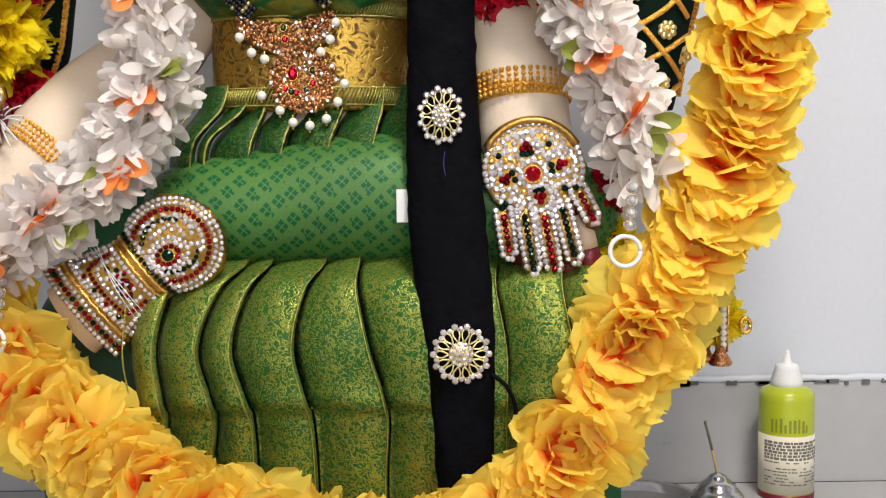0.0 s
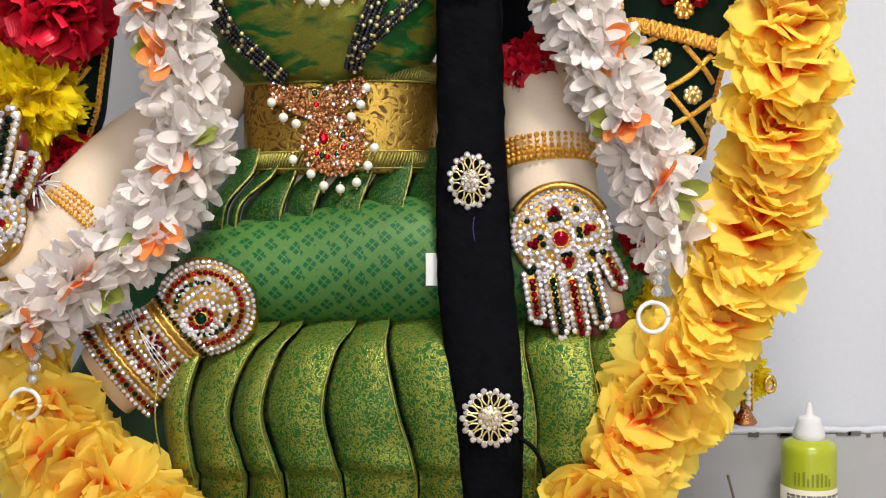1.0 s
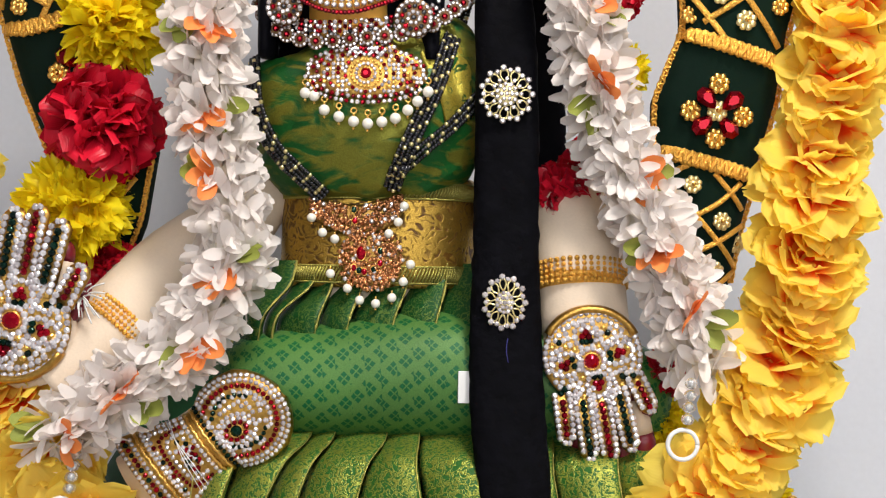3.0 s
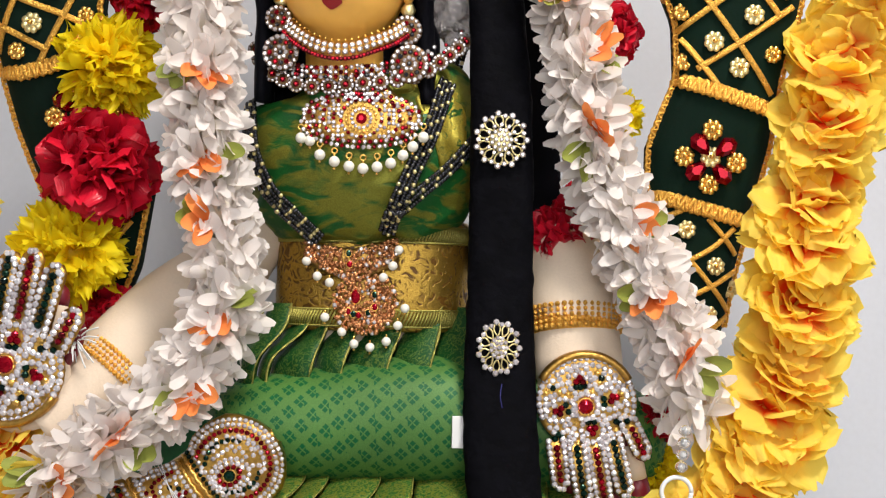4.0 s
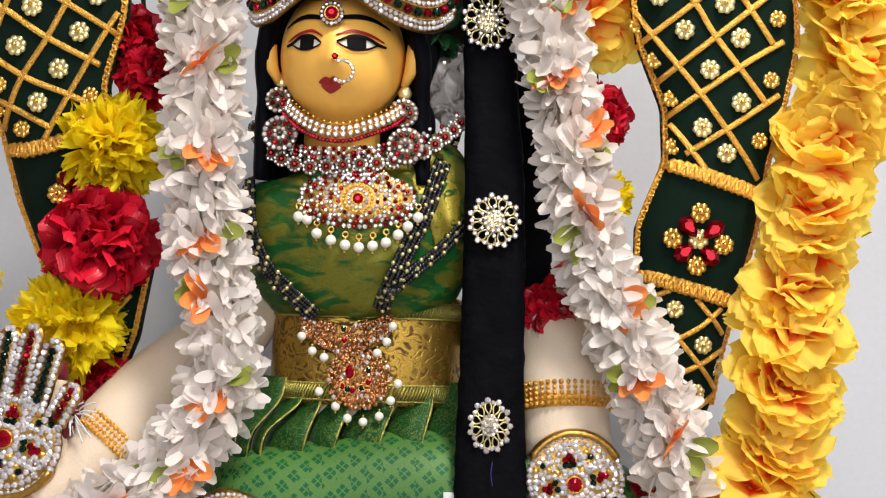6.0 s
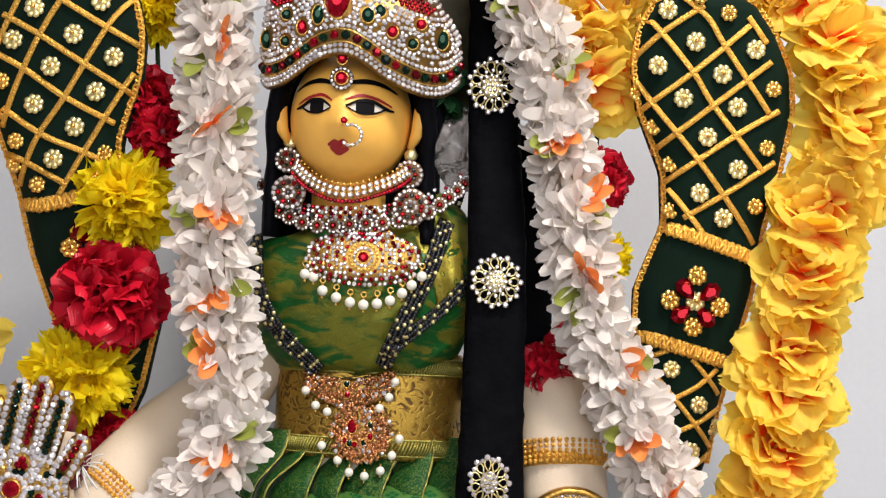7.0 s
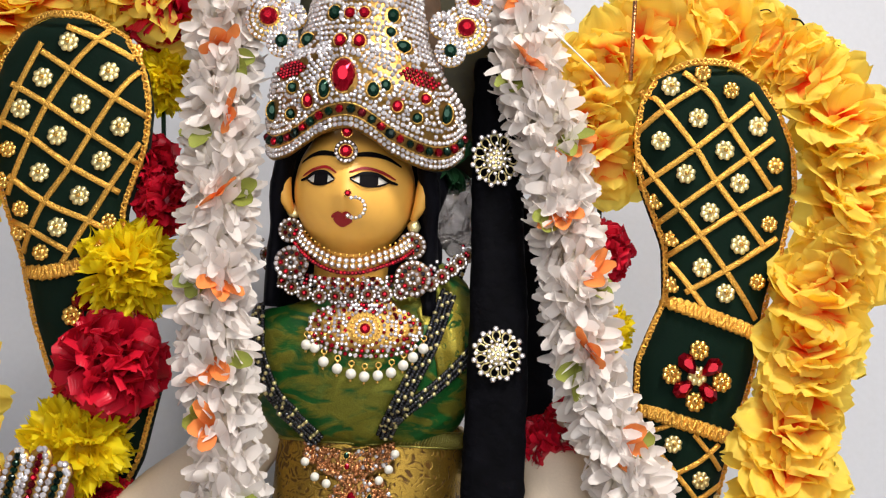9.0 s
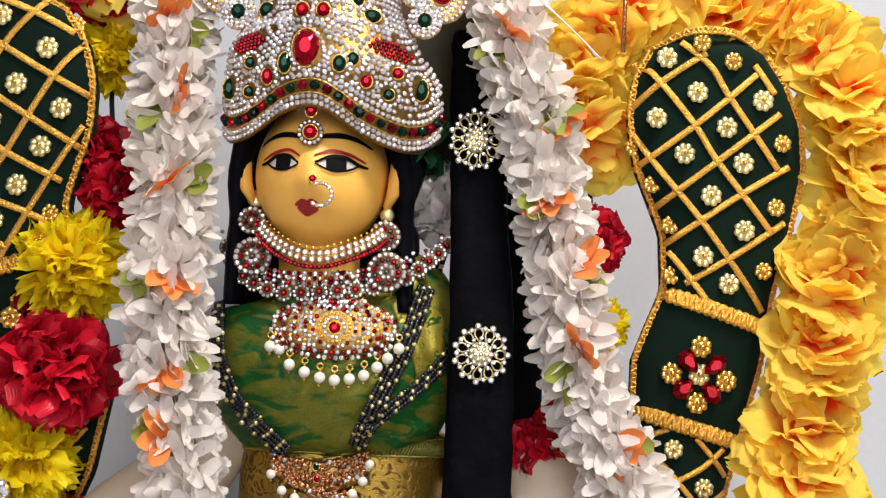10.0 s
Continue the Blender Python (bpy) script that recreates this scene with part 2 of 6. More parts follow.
ZARI = material("gold_zari_thread", (0.40, 0.36, 0.09), 0.4, metal=0.8, vary=0.5, grain=900, bump=0.6)
CLOVER = clover_cloth("green_clover_cloth", (0.066, 0.165, 0.034), (0.0, 0.085, 0.022), 0.0195)
TAG = material("white_paper_tag", (0.75, 0.75, 0.74), 0.7, vary=0.05)


# ---- geometry helpers ----
def finish(bm, name, mats, smooth=True):
    me = bpy.data.meshes.new(name)
    bm.normal_update()
    bm.to_mesh(me)
    bm.free()
    for m in mats if isinstance(mats, (list, tuple)) else [mats]:
        me.materials.append(m)
    if smooth:
        me.polygons.foreach_set("use_smooth", [True] * len(me.polygons))
    return me


def part(name, bm, mat, parent=None, label="", smooth=True):
    ob = new(name, finish(bm, name, mat, smooth))
    if parent is not None:
        ob.parent = parent
        ob.matrix_parent_inverse = parent.matrix_basis.inverted()
    if label:
        tagged(ob, label)
    return ob


def thing(name, label, category, at=(0, 0, 0), group="", kind=""):
    ob = new(name)
    ob.empty_display_size = 0.02
    ob.matrix_basis = Matrix.Translation(at)
    return tagged(ob, label, category, group, kind)


def spline(pts, n):
    """n points along a smooth curve through pts, evenly stepped by parameter."""
    p = [Vector(q) for q in pts]
    out = []
    for i in range(n):
        u = i / (n - 1) * (len(p) - 1)
        k = min(int(u), len(p) - 2)
        f = u - k
        a, b, c, d = p[max(k - 1, 0)], p[k], p[k + 1], p[min(k + 2, len(p) - 1)]
        out.append(0.5 * ((2 * b) + (c - a) * f + (2 * a - 5 * b + 4 * c - d) * f * f + (3 * b - a - 3 * c + d) * f ** 3))
    return out


def even(pts, step, n=400):
    """Points at an even distance along a smooth curve, with their tangents."""
    p = spline(pts, n)
    out, left = [], 0.0
    for a, b in zip(p, p[1:]):
        d = (b - a).length
        while left < d:
            out.append((a.lerp(b, left / max(d, 1e-9)), (b - a).normalized()))
            left += step
        left -= d
    return out


def loft(bm, pts, sizes, seg=20, square=2.0, mat=0, uv=None, cap=True, fuzz=0.0):
    """A closed body swept along pts; sizes are half-widths across and in depth at each point; square > 2 makes it boxier."""
    rings, lens = [], 0.0
    for i, (p, (rx, ry)) in enumerate(zip(pts, sizes)):
        p = Vector(p)
        t = (Vector(pts[min(i + 1, len(pts) - 1)]) - Vector(pts[max(i - 1, 0)])).normalized()
        s = t.cross(Vector((0, 1, 0)))
        s = s.normalized() if s.length > 1e-4 else Vector((1, 0, 0))
        d = s.cross(t).normalized()
        ring = []
        for k in range(seg):
            a = 2 * math.pi * k / seg
            c, q = math.cos(a), math.sin(a)
            e = 2 / square
            v = p + s * rx * math.copysign(abs(c) ** e, c) + d * ry * math.copysign(abs(q) ** e, q)
            if fuzz:
                v += Vector((noise.noise(v * 90), noise.noise(v * 90 + Vector((7, 3, 1))), noise.noise(v * 60 + Vector((2, 9, 4))))) * fuzz
            ring.append(bm.verts.new(v))
        rings.append(ring)
    lay = bm.loops.layers.uv.verify() if uv else None
    for i, (a, b) in enumerate(zip(rings, rings[1:])):
        step = (Vector(pts[i + 1]) - Vector(pts[i])).length
        for k in range(seg):
            f = bm.faces.new((a[k], a[(k + 1) % seg], b[(k + 1) % seg], b[k]))
            f.material_index = mat
            if uv:
                girth = 2 * math.pi * max(sizes[i])
                for lp, (w, h) in zip(f.loops, ((k, 0), (k + 1, 0), (k + 1, 1), (k, 1))):
                    lp[lay].uv = (lens + h * step, w / seg * girth)
        lens += step
    if cap:
        for r in (rings[0][::-1], rings[-1]):
            c = bm.verts.new(sum((v.co for v in r), Vector()) / seg)
            for k in range(seg):
                bm.faces.new((r[k], r[(k + 1) % seg], c)).material_index = mat
    return rings


def tube(bm, pts, r, seg=6, mat=0):
    loft(bm, pts, [(r, r)] * len(pts), seg, mat=mat)


def ball(bm, c, r, mat=0, u=8, v=6, squash=(1, 1, 1)):
    c = Vector(c)
    rows = []
    for j in range(1, v):
        a = math.pi * j / v
        rows.append([bm.verts.new(c + Vector((r * squash[0] * math.sin(a) * math.cos(2 * math.pi * k / u), r * squash[1] * math.sin(a) * math.sin(2 * math.pi * k / u), r * squash[2] * math.cos(a)))) for k in range(u)])
    top, low = bm.verts.new(c + Vector((0, 0, r * squash[2]))), bm.verts.new(c - Vector((0, 0, r * squash[2])))
    for k in range(u):
        bm.faces.new((top, rows[0][k], rows[0][(k + 1) % u])).material_index = mat
        bm.faces.new((low, rows[-1][(k + 1) % u], rows[-1][k])).material_index = mat
        for a, b in zip(rows, rows[1:]):
            bm.faces.new((a[k], b[k], b[(k + 1) % u], a[(k + 1) % u])).material_index = mat


def stone(bm, c, r, n=(0, -1, 0), mat=0, sides=7, high=0.7):
    """A cut stone: girdle, crown facets and table, facing along n."""
    c, n = Vector(c), Vector(n).normalized()
    s = n.cross(Vector((0.13, 0.02, 1))).normalized()
    t = n.cross(s)
    spin = random.random() * 6
    def rim(f, up, turn):
        return [bm.verts.new(c + n * r * high * up + (s * math.cos(2 * math.pi * (k + turn) / sides + spin) + t * math.sin(2 * math.pi * (k + turn) / sides + spin)) * r * f) for k in range(sides)]

    rims = [rim(1.0, 0.0, 0.0), rim(0.84, 0.55, 0.5), rim(0.42, 1.0, 0.0)]
    for turn, (g, h) in enumerate(zip(rims, rims[1:])):
        for k in range(sides):
            q = (k + 1) % sides
            if turn == 0:
                bm.faces.new((g[k], g[q], h[k])).material_index = mat
                bm.faces.new((h[k], g[q], h[q])).material_index = mat
            else:
                bm.faces.new((g[k], g[q], h[q])).material_index = mat
                bm.faces.new((g[k], h[q], h[k])).material_index = mat
    bm.faces.new(rims[2]).material_index = mat


def petal(bm, m, length, width, cup=0.3, curl=0.3, ruffle=0.0, rows=5, cols=4, tip=0.6, mat=0, teeth=0.0):
    """A petal that grows along +z from the origin of m, its face towards -y, bent back by curl."""
    lay = bm.loops.layers.uv.verify()
    ph = random.random() * 9
    jag = [random.uniform(-1, 1) * teeth for _ in range(cols + 1)]
    grid = []
    for j in range(rows + 1):
        v = j / rows
        w = width * (math.sin(math.pi * min(1, v * 0.5 + 0.08) ** 0.8) if v < tip else math.sin(math.pi * (tip * 0.5 + 0.08) ** 0.8) * math.sqrt(max(0.0, 1 - ((v - tip) / (1.0001 - tip)) ** 2) * 0.86 + 0.14))
        line = []
        for i in range(cols + 1):
            u = 2 * i / cols - 1
            x = u * w / 2
            bend = curl * v * v * length
            y = bend - cup * (u * u - 0.3) * w * 0.5 + ruffle * length * v * math.sin(u * 5.5 + ph) * (0.4 + 0.6 * abs(u))
            z = length * v * (1 - 0.25 * abs(curl) * v + jag[i] * v * v) + ruffle * length * 0.25 * math.sin(u * 7 + ph * 2) * v
            line.append(bm.verts.new(m @ Vector((x, y, z))))
        grid.append(line)
    for j in range(rows):
        for i in range(cols):
            f = bm.faces.new((grid[j][i], grid[j][i + 1], grid[j + 1][i + 1], grid[j + 1][i]))
            f.material_index = mat
            for lp, (p, q) in zip(f.loops, ((i, j), (i + 1, j), (i + 1, j + 1), (i, j + 1))):
                lp[lay].uv = (p / cols, q / rows)


def toward(axis, spin=0.0, at=(0, 0, 0)):
    """A frame at a place whose z points along axis, turned about it by spin."""
    return Matrix.Translation(at) @ Vector(axis).to_track_quat("Z", "Y").to_matrix().to_4x4() @ Matrix.Rotation(spin, 4, "Z")


def box(bm, lo, hi, mat=0):
    x0, y0, z0 = lo
    x1, y1, z1 = hi
    v = [bm.verts.new(p) for p in ((x0, y0, z0), (x1, y0, z0), (x1, y1, z0), (x0, y1, z0), (x0, y0, z1), (x1, y0, z1), (x1, y1, z1), (x0, y1, z1))]
    for f in ((3, 2, 1, 0), (4, 5, 6, 7), (0, 1, 5, 4), (1, 2, 6, 5), (2, 3, 7, 6), (3, 0, 4, 7)):
        bm.faces.new([v[k] for k in f]).material_index = mat


def slab(name, lo, hi, mat, label, category, bevel=0.0):
    bm = bmesh.new()
    box(bm, lo, hi)
    if bevel:
        bmesh.ops.bevel(bm, geom=bm.edges[:], offset=bevel, segments=2, affect="EDGES")
    return tagged(part(name, bm, mat, smooth=False), label, category, kind="structure")


def spin_body(bm, profile, at, seg=24, mat=0):
    """A turned body round a vertical axis; profile of (radius, height)."""
    rings = [[bm.verts.new((at[0] + r * math.cos(2 * math.pi * k / seg), at[1] + r * math.sin(2 * math.pi * k / seg), at[2] + h)) for k in range(seg)] for r, h in profile]
    for a, b in zip(rings, rings[1:]):
        for k in range(seg):
            bm.faces.new((a[k], a[(k + 1) % seg], b[(k + 1) % seg], b[k])).material_index = mat
    bm.faces.new(rings[0][::-1]).material_index = mat
    bm.faces.new(rings[-1]).material_index = mat


# ---- the setting ----
TABLE = -0.05
slab("wall_back", (-2.0, 1.20, 0.067), (2.0, 1.32, 1.8), WALL, "plain grey-white painted back wall", "wall")
slab("wall_skirting", (-2.0, 1.19, TABLE), (2.0, 1.32, 0.063), SLAB, "pale stone skirting slab along the wall", "skirting")
slab("wall_left", (-2.12, -1.9, -0.8), (-2.0, 1.32, 1.8), WALL, "plain grey-white painted side wall", "wall")
slab("wall_right", (2.0, -1.9, -0.8), (2.12, 1.32, 1.8), WALL, "plain grey-white painted side wall", "wall")
for nm, lo, hi in (("wall_front_low", (-2, -1.9, -0.8), (2, -1.78, 0.4)), ("wall_front_high", (-2, -1.9, 1.7), (2, -1.78, 1.8)), ("wall_front_left", (-2, -1.9, 0.4), (-0.85, -1.78, 1.7)), ("wall_front_right", (1.05, -1.9, 0.4), (2, -1.78, 1.7))):
    slab(nm, lo, hi, WALL, "plain painted wall round the window opening", "wall")
slab("ceiling", (-2.12, -1.9, 1.8), (2.12, 1.32, 1.9), WALL, "plain white ceiling", "ceiling")
slab("floor", (-2.12, -1.9, -0.9), (2.12, 1.32, -0.8), SLAB, "pale stone floor", "floor")
slab("counter_top", (-1.9, 0.42, TABLE - 0.04), (1.9, 1.19, TABLE), TOP, "worn white counter top against the wall", "counter", 0.003)
slab("counter_base", (-1.85, 0.47, -0.8), (1.85, 1.19, TABLE - 0.04), WALL, "plain painted base below the counter top", "counter")
bm = bmesh.new()
random.seed(5)
for k in range(70):
    x = -0.55 + 1.3 * random.random()
    w = 0.004 + 0.014 * random.random() ** 2
    box(bm, (x, 1.1885, 0.0615 - 0.003 * random.random()), (x + w, 1.199, 0.0645 + 0.002 * random.random()))
tagged(part("wall_joint", bm, CHIP, smooth=False), "chipped dark joint between skirting and wall", "joint", kind="structure")
bm = bmesh.new()
random.seed(6)
prof = []
for k in range(120):
    x = -0.6 + 1.5 * k / 119
    prof.append((Vector((x, 1.193 - 0.002 * random.random(), 0.066 + 0.0015 * random.random())), (0.0035 + 0.002 * random.random(), 0.004)))
loft(bm, [p for p, _ in prof], [q for _, q in prof], 6)
tagged(part("wall_joint_filler", bm, WALL), "rough white filler bead on the wall joint", "joint", kind="structure")


# ---- the dressed doll: one plain mesh ----
def build_doll():
    bm = bmesh.new()
    C = Vector((-0.129, 0.824, 0.634))
    R = Vector((0.051, 0.058, 0.060))

    def skin(x, z, lift=0.0):
        """The face's front at x, z."""
        u, w = (x - C.x) / R.x, (z - C.z) / R.z
        w *= 1.0 if w > 0 else 1.087
        q = max(0.0, 1 - u * u - w * w)
        nose = 0.0135 * math.exp(-((x + 0.1315) / 0.0055) ** 2) * (math.exp(-((z - 0.617) / 0.008) ** 2) + 0.55 * math.exp(-((z - 0.632) / 0.012) ** 2))
        return C.y - R.y * math.sqrt(q) - nose - lift

    # head, with fuller cheeks towards the front
    seg, rows = 48, 36
    rings = []
    for j in range(1, rows):
        a = math.pi * j / rows
        ring = []
        for k in range(seg):
            b = 2 * math.pi * k / seg
            v = Vector((C.x + R.x * math.sin(a) * math.cos(b), C.y + R.y * math.sin(a) * math.sin(b), C.z + R.z * math.cos(a) * (1 if a < math.pi / 2 else 0.92)))
            if math.sin(b) < 0:
                v.y = min(v.y, skin(v.x, v.z)) if abs((v.x - C.x) / R.x) < 0.5 else v.y
            ring.append(bm.verts.new(v))
        rings.append(ring)
    for a, b in zip(rings, rings[1:]):
        for k in range(seg):
            bm.faces.new((a[k], b[k], b[(k + 1) % seg], a[(k + 1) % seg]))
    for r in (rings[0], rings[-1][::-1]):
        bm.faces.new(r[::-1] if r is rings[0] else r[::-1])
    # ears
    for sx in (-1, 1):
        loft(bm, [(C.x + sx * 0.051, 0.815, 0.612), (C.x + sx * 0.056, 0.809, 0.622), (C.x + sx * 0.0595, 0.807, 0.636), (C.x + sx * 0.057, 0.811, 0.649)], [(0.003, 0.005), (0.0055, 0.008), (0.0075, 0.009), (0.004, 0.005)], 10)
    loft(bm, spline([(-0.129, 0.85, 0.55), (-0.129, 0.845, 0.575), (-0.129, 0.84, 0.60)], 6), [(0.033, 0.03)] * 6, 18)

    def stroke(pts, widths, mat, lift):
        """A painted stroke laid on the face."""
        c = spline([(x, 0, z) for x, z in pts], 22)
        ring = []
        for i, p in enumerate(c):
            f = i / 21 * (len(widths) - 1)
            k = min(int(f), len(widths) - 2)
            w = widths[k] + (widths[k + 1] - widths[k]) * (f - k)
            t = (c[min(i + 1, 21)] - c[max(i - 1, 0)]).normalized()
            nrm = Vector((-t.z, 0, t.x))
            a, b = p + nrm * w / 2, p - nrm * w / 2
            ring.append([bm.verts.new((q.x, skin(q.x, q.z, lift), q.z)) for q in (a, p, b)])
        for a, b in zip(ring, ring[1:]):
            for k in range(2):
                bm.faces.new((a[k], a[k + 1], b[k + 1], b[k])).material_index = mat

    for s, ex, wide in ((-1, -0.1525, 1.0), (1, -0.1137, 1.24)):
        def at(dx, dz):
            return (ex + s * dx * wide, 0.6338 + dz)
        stroke([at(-0.0115, -0.0012), at(0, 0.0002), at(0.0125, 0.0008)], [0.001, 0.0108, 0.001], 4, 0.0006)
        stroke([at(-0.0058, 0.0), at(0, 0.0004), at(0.0058, 0.0006)], [0.0072, 0.0116, 0.0072], 3, 0.0012)
        stroke([at(-0.0118, -0.0012), at(-0.004, 0.0046), at(0.005, 0.0050), at(0.013, 0.0012), at(0.0180, 0.0006)], [0.0012, 0.0026, 0.0030, 0.0028, 0.0016], 3, 0.0018)
        stroke([at(-0.0115, -0.0018), at(-0.003, -0.0052), at(0.006, -0.0042), at(0.013, 0.0008)], [0.0010, 0.0017, 0.0017, 0.0012], 3, 0.0018)
        stroke([at(-0.0125, 0.0040), at(-0.004, 0.0092), at(0.007, 0.0080), at(0.0165, 0.0040)], [0.0010, 0.0024, 0.0026, 0.0012], 5, 0.0010)
        stroke([at(-0.0112, 0.0195), at(0, 0.0218), at(0.010, 0.0208), at(0.0195, 0.0165)], [0.0034, 0.0046, 0.0036, 0.0014], 3, 0.0010)
    stroke([(-0.1425, 0.6040), (-0.1375, 0.6055), (-0.1335, 0.6045), (-0.1295, 0.6055), (-0.1235, 0.6030)], [0.0015, 0.0046, 0.0036, 0.0044, 0.0012], 5, 0.0012)
    stroke([(-0.1405, 0.6028), (-0.1335, 0.6000), (-0.1255, 0.6018)], [0.0020, 0.0072, 0.0020], 5, 0.0016)
    # torso and shoulders under the dress
    loft(bm, spline([(-0.115, 0.90, 0.33), (-0.115, 0.90, 0.42), (-0.115, 0.885, 0.50), (-0.12, 0.88, 0.555), (-0.128, 0.86, 0.575)], 12), [(0.07, 0.04)] * 5 + [(0.075, 0.045)] * 4 + [(0.07, 0.04), (0.055, 0.035), (0.034, 0.03)], 24, mat=1)
    # raised arm and hanging arm, of stuffed cream cloth
    arm = spline([(-0.19, 0.90, 0.47), (-0.225, 0.885, 0.405), (-0.272, 0.85, 0.361), (-0.318, 0.81, 0.306), (-0.350, 0.795, 0.278)], 18)
    loft(bm, arm, [(0.030 + 0.004 * math.sin(i / 5), 0.028) for i in range(12)] + [(0.027, 0.024)] * 6, 20, mat=1)
    hand = spline([(-0.352, 0.795, 0.278), (-0.356, 0.790, 0.30), (-0.356, 0.787, 0.335)], 8)
    loft(bm, hand, [(0.022, 0.016), (0.030, 0.014), (0.033, 0.013), (0.034, 0.012), (0.034, 0.012), (0.032, 0.012), (0.030, 0.011), (0.026, 0.010)], 18, mat=1)
    for dx, top in ((-0.024, 0.378), (-0.009, 0.392), (0.006, 0.393), (0.019, 0.381)):
        f = spline([(-0.357 + dx * 0.9, 0.788, 0.335), (-0.357 + dx, 0.789, 0.36), (-0.356 + dx * 1.05, 0.792, top)], 10)
        loft(bm, f[:7], [(0.0082, 0.008)] * 7, 10, mat=1)
        loft(bm, f[6:] + [f[-1] + Vector((0, 0, 0.004))], [(0.0082, 0.008), (0.0085, 0.008), (0.0078, 0.0075), (0.006, 0.006), (0.002, 0.002)], 10, mat=2)
    loft(bm, spline([(-0.338, 0.790, 0.318), (-0.324, 0.788, 0.338), (-0.320, 0.788, 0.356)], 7), [(0.007, 0.006)] * 6 + [(0.004, 0.004)], 10, mat=2)
    arm = spline([(0.046, 0.892, 0.437), (0.053, 0.875, 0.415), (0.060, 0.850, 0.375), (0.064, 0.838, 0.330), (0.066, 0.832, 0.315)], 16)
    loft(bm, arm, [(0.037, 0.034)] * 9 + [(0.036, 0.030)] * 4 + [(0.034, 0.022)] * 3, 20, mat=1)
    loft(bm, spline([(0.066, 0.832, 0.325), (0.069, 0.828, 0.29), (0.075, 0.824, 0.262)], 8), [(0.028, 0.014), (0.035, 0.013), (0.038, 0.012), (0.038, 0.012), (0.037, 0.011), (0.036, 0.011), (0.035, 0.011), (0.030, 0.010)], 18, mat=1)
    for dx, low in ((-0.020, 0.230), (-0.004, 0.211), (0.014, 0.204), (0.030, 0.213)):
        f = spline([(0.074 + dx, 0.824, 0.268), (0.079 + dx, 0.824, 0.245), (0.083 + dx * 1.1, 0.826, low)], 10)
        loft(bm, f[:6], [(0.0088, 0.008)] * 6, 10, mat=1)
        loft(bm, f[5:] + [f[-1] - Vector((0, 0, 0.004))], [(0.009, 0.008), (0.0095, 0.009), (0.009, 0.0085), (0.0085, 0.008), (0.006, 0.006), (0.002, 0.002)], 10, mat=2)
    loft(bm, spline([(0.098, 0.826, 0.288), (0.108, 0.824, 0.272), (0.114, 0.824, 0.255)], 7), [(0.010, 0.009)] * 6 + [(0.004, 0.004)], 10, mat=2)
    bmesh.ops.recalc_face_normals(bm, faces=bm.faces[:])
    return tagged(part("festival_doll", bm, [SKIN, CREAM, NAIL, BLACK, EYE_WHITE, LIP]), "festival doll with yellow painted face and cream cloth arms", "doll")


build_doll()


# hair behind the face
def hair_mass():
    bm = bmesh.new()
    loft(bm, spline([(-0.126, 0.872, 0.500), (-0.125, 0.868, 0.56), (-0.125, 0.860, 0.62), (-0.125, 0.856, 0.67), (-0.125, 0.85, 0.72)], 26), [(0.070 + 0.004 * math.sin(i * 0.9), 0.032) for i in range(20)] + [(0.068, 0.045), (0.066, 0.05), (0.063, 0.05), (0.058, 0.045), (0.045, 0.04), (0.03, 0.03)], 30, fuzz=0.002)
    for s, x in ((-1, -0.188), (1, -0.068)):
        pts = spline([(x - s * 0.030, 0.792, 0.690), (x - s * 0.006, 0.800, 0.665), (x + s * 0.003, 0.815, 0.63), (x + s * 0.004, 0.835, 0.59), (x + s * 0.006, 0.842, 0.535)], 18)
        loft(bm, pts, [(0.008 + 0.001 * math.sin(i), 0.012 + 0.0006 * i) for i in range(18)], 12, fuzz=0.0015)
    return tagged(part("doll_hair", bm, HAIR), "black painted hair framing the doll's face", "hair")


hair_mass()


# ---- the dress ----
def cloth_body(name, label, mat, pts, sizes, seg=40, square=2.2, uv=False, wrinkle=0.0, n=24, folds=False):
    th = thing(name, label, "cloth", pts[0])
    bm = bmesh.new()
    p = spline(pts, n)
    sz = spline([(a, b, 0) for a, b in sizes], n)
    loft(bm, p, [(q.x, q.y) for q in sz], seg, square, uv=uv, fuzz=wrinkle)
    if folds:
        for v in bm.verts:
            d = (v.co.z * 0.8 - v.co.x * 0.6) / 0.024
            v.co.y -= 0.0060 * abs((d % 1.0) - 0.35) * (1.0 if v.co.y < 0.88 else 0.0)
    part("cloth", bm, mat, th)
    return th


blouse = cloth_body("silk_blouse", "green and gold shot silk blouse on the doll", BLOUSE_SILK, [(-0.115, 0.893, 0.435), (-0.115, 0.880, 0.462), (-0.115, 0.872, 0.505), (-0.118, 0.876, 0.545), (-0.126, 0.872, 0.572)], [(0.078, 0.036), (0.094, 0.052), (0.100, 0.056), (0.094, 0.048), (0.055, 0.034)], wrinkle=0.0008, n=70, seg=110, folds=True)
belt = cloth_body("waist_belt", "broad gold zari silk belt round the doll's waist", GOLD_SILK, [(-0.105, 0.90, 0.3505), (-0.105, 0.90, 0.356), (-0.105, 0.90, 0.396), (-0.105, 0.90, 0.437), (-0.105, 0.90, 0.443)], [(0.078, 0.043), (0.083, 0.048), (0.083, 0.049), (0.082, 0.048), (0.077, 0.042)], square=2.6)


def belt_at(a, z, lift=0.0):
    return Vector((-0.105 + (0.083 + lift) * math.copysign(abs(math.cos(a)) ** 0.77, math.cos(a)), 0.899 + (0.0495 + lift) * math.copysign(abs(math.sin(a)) ** 0.77, math.sin(a)), z))


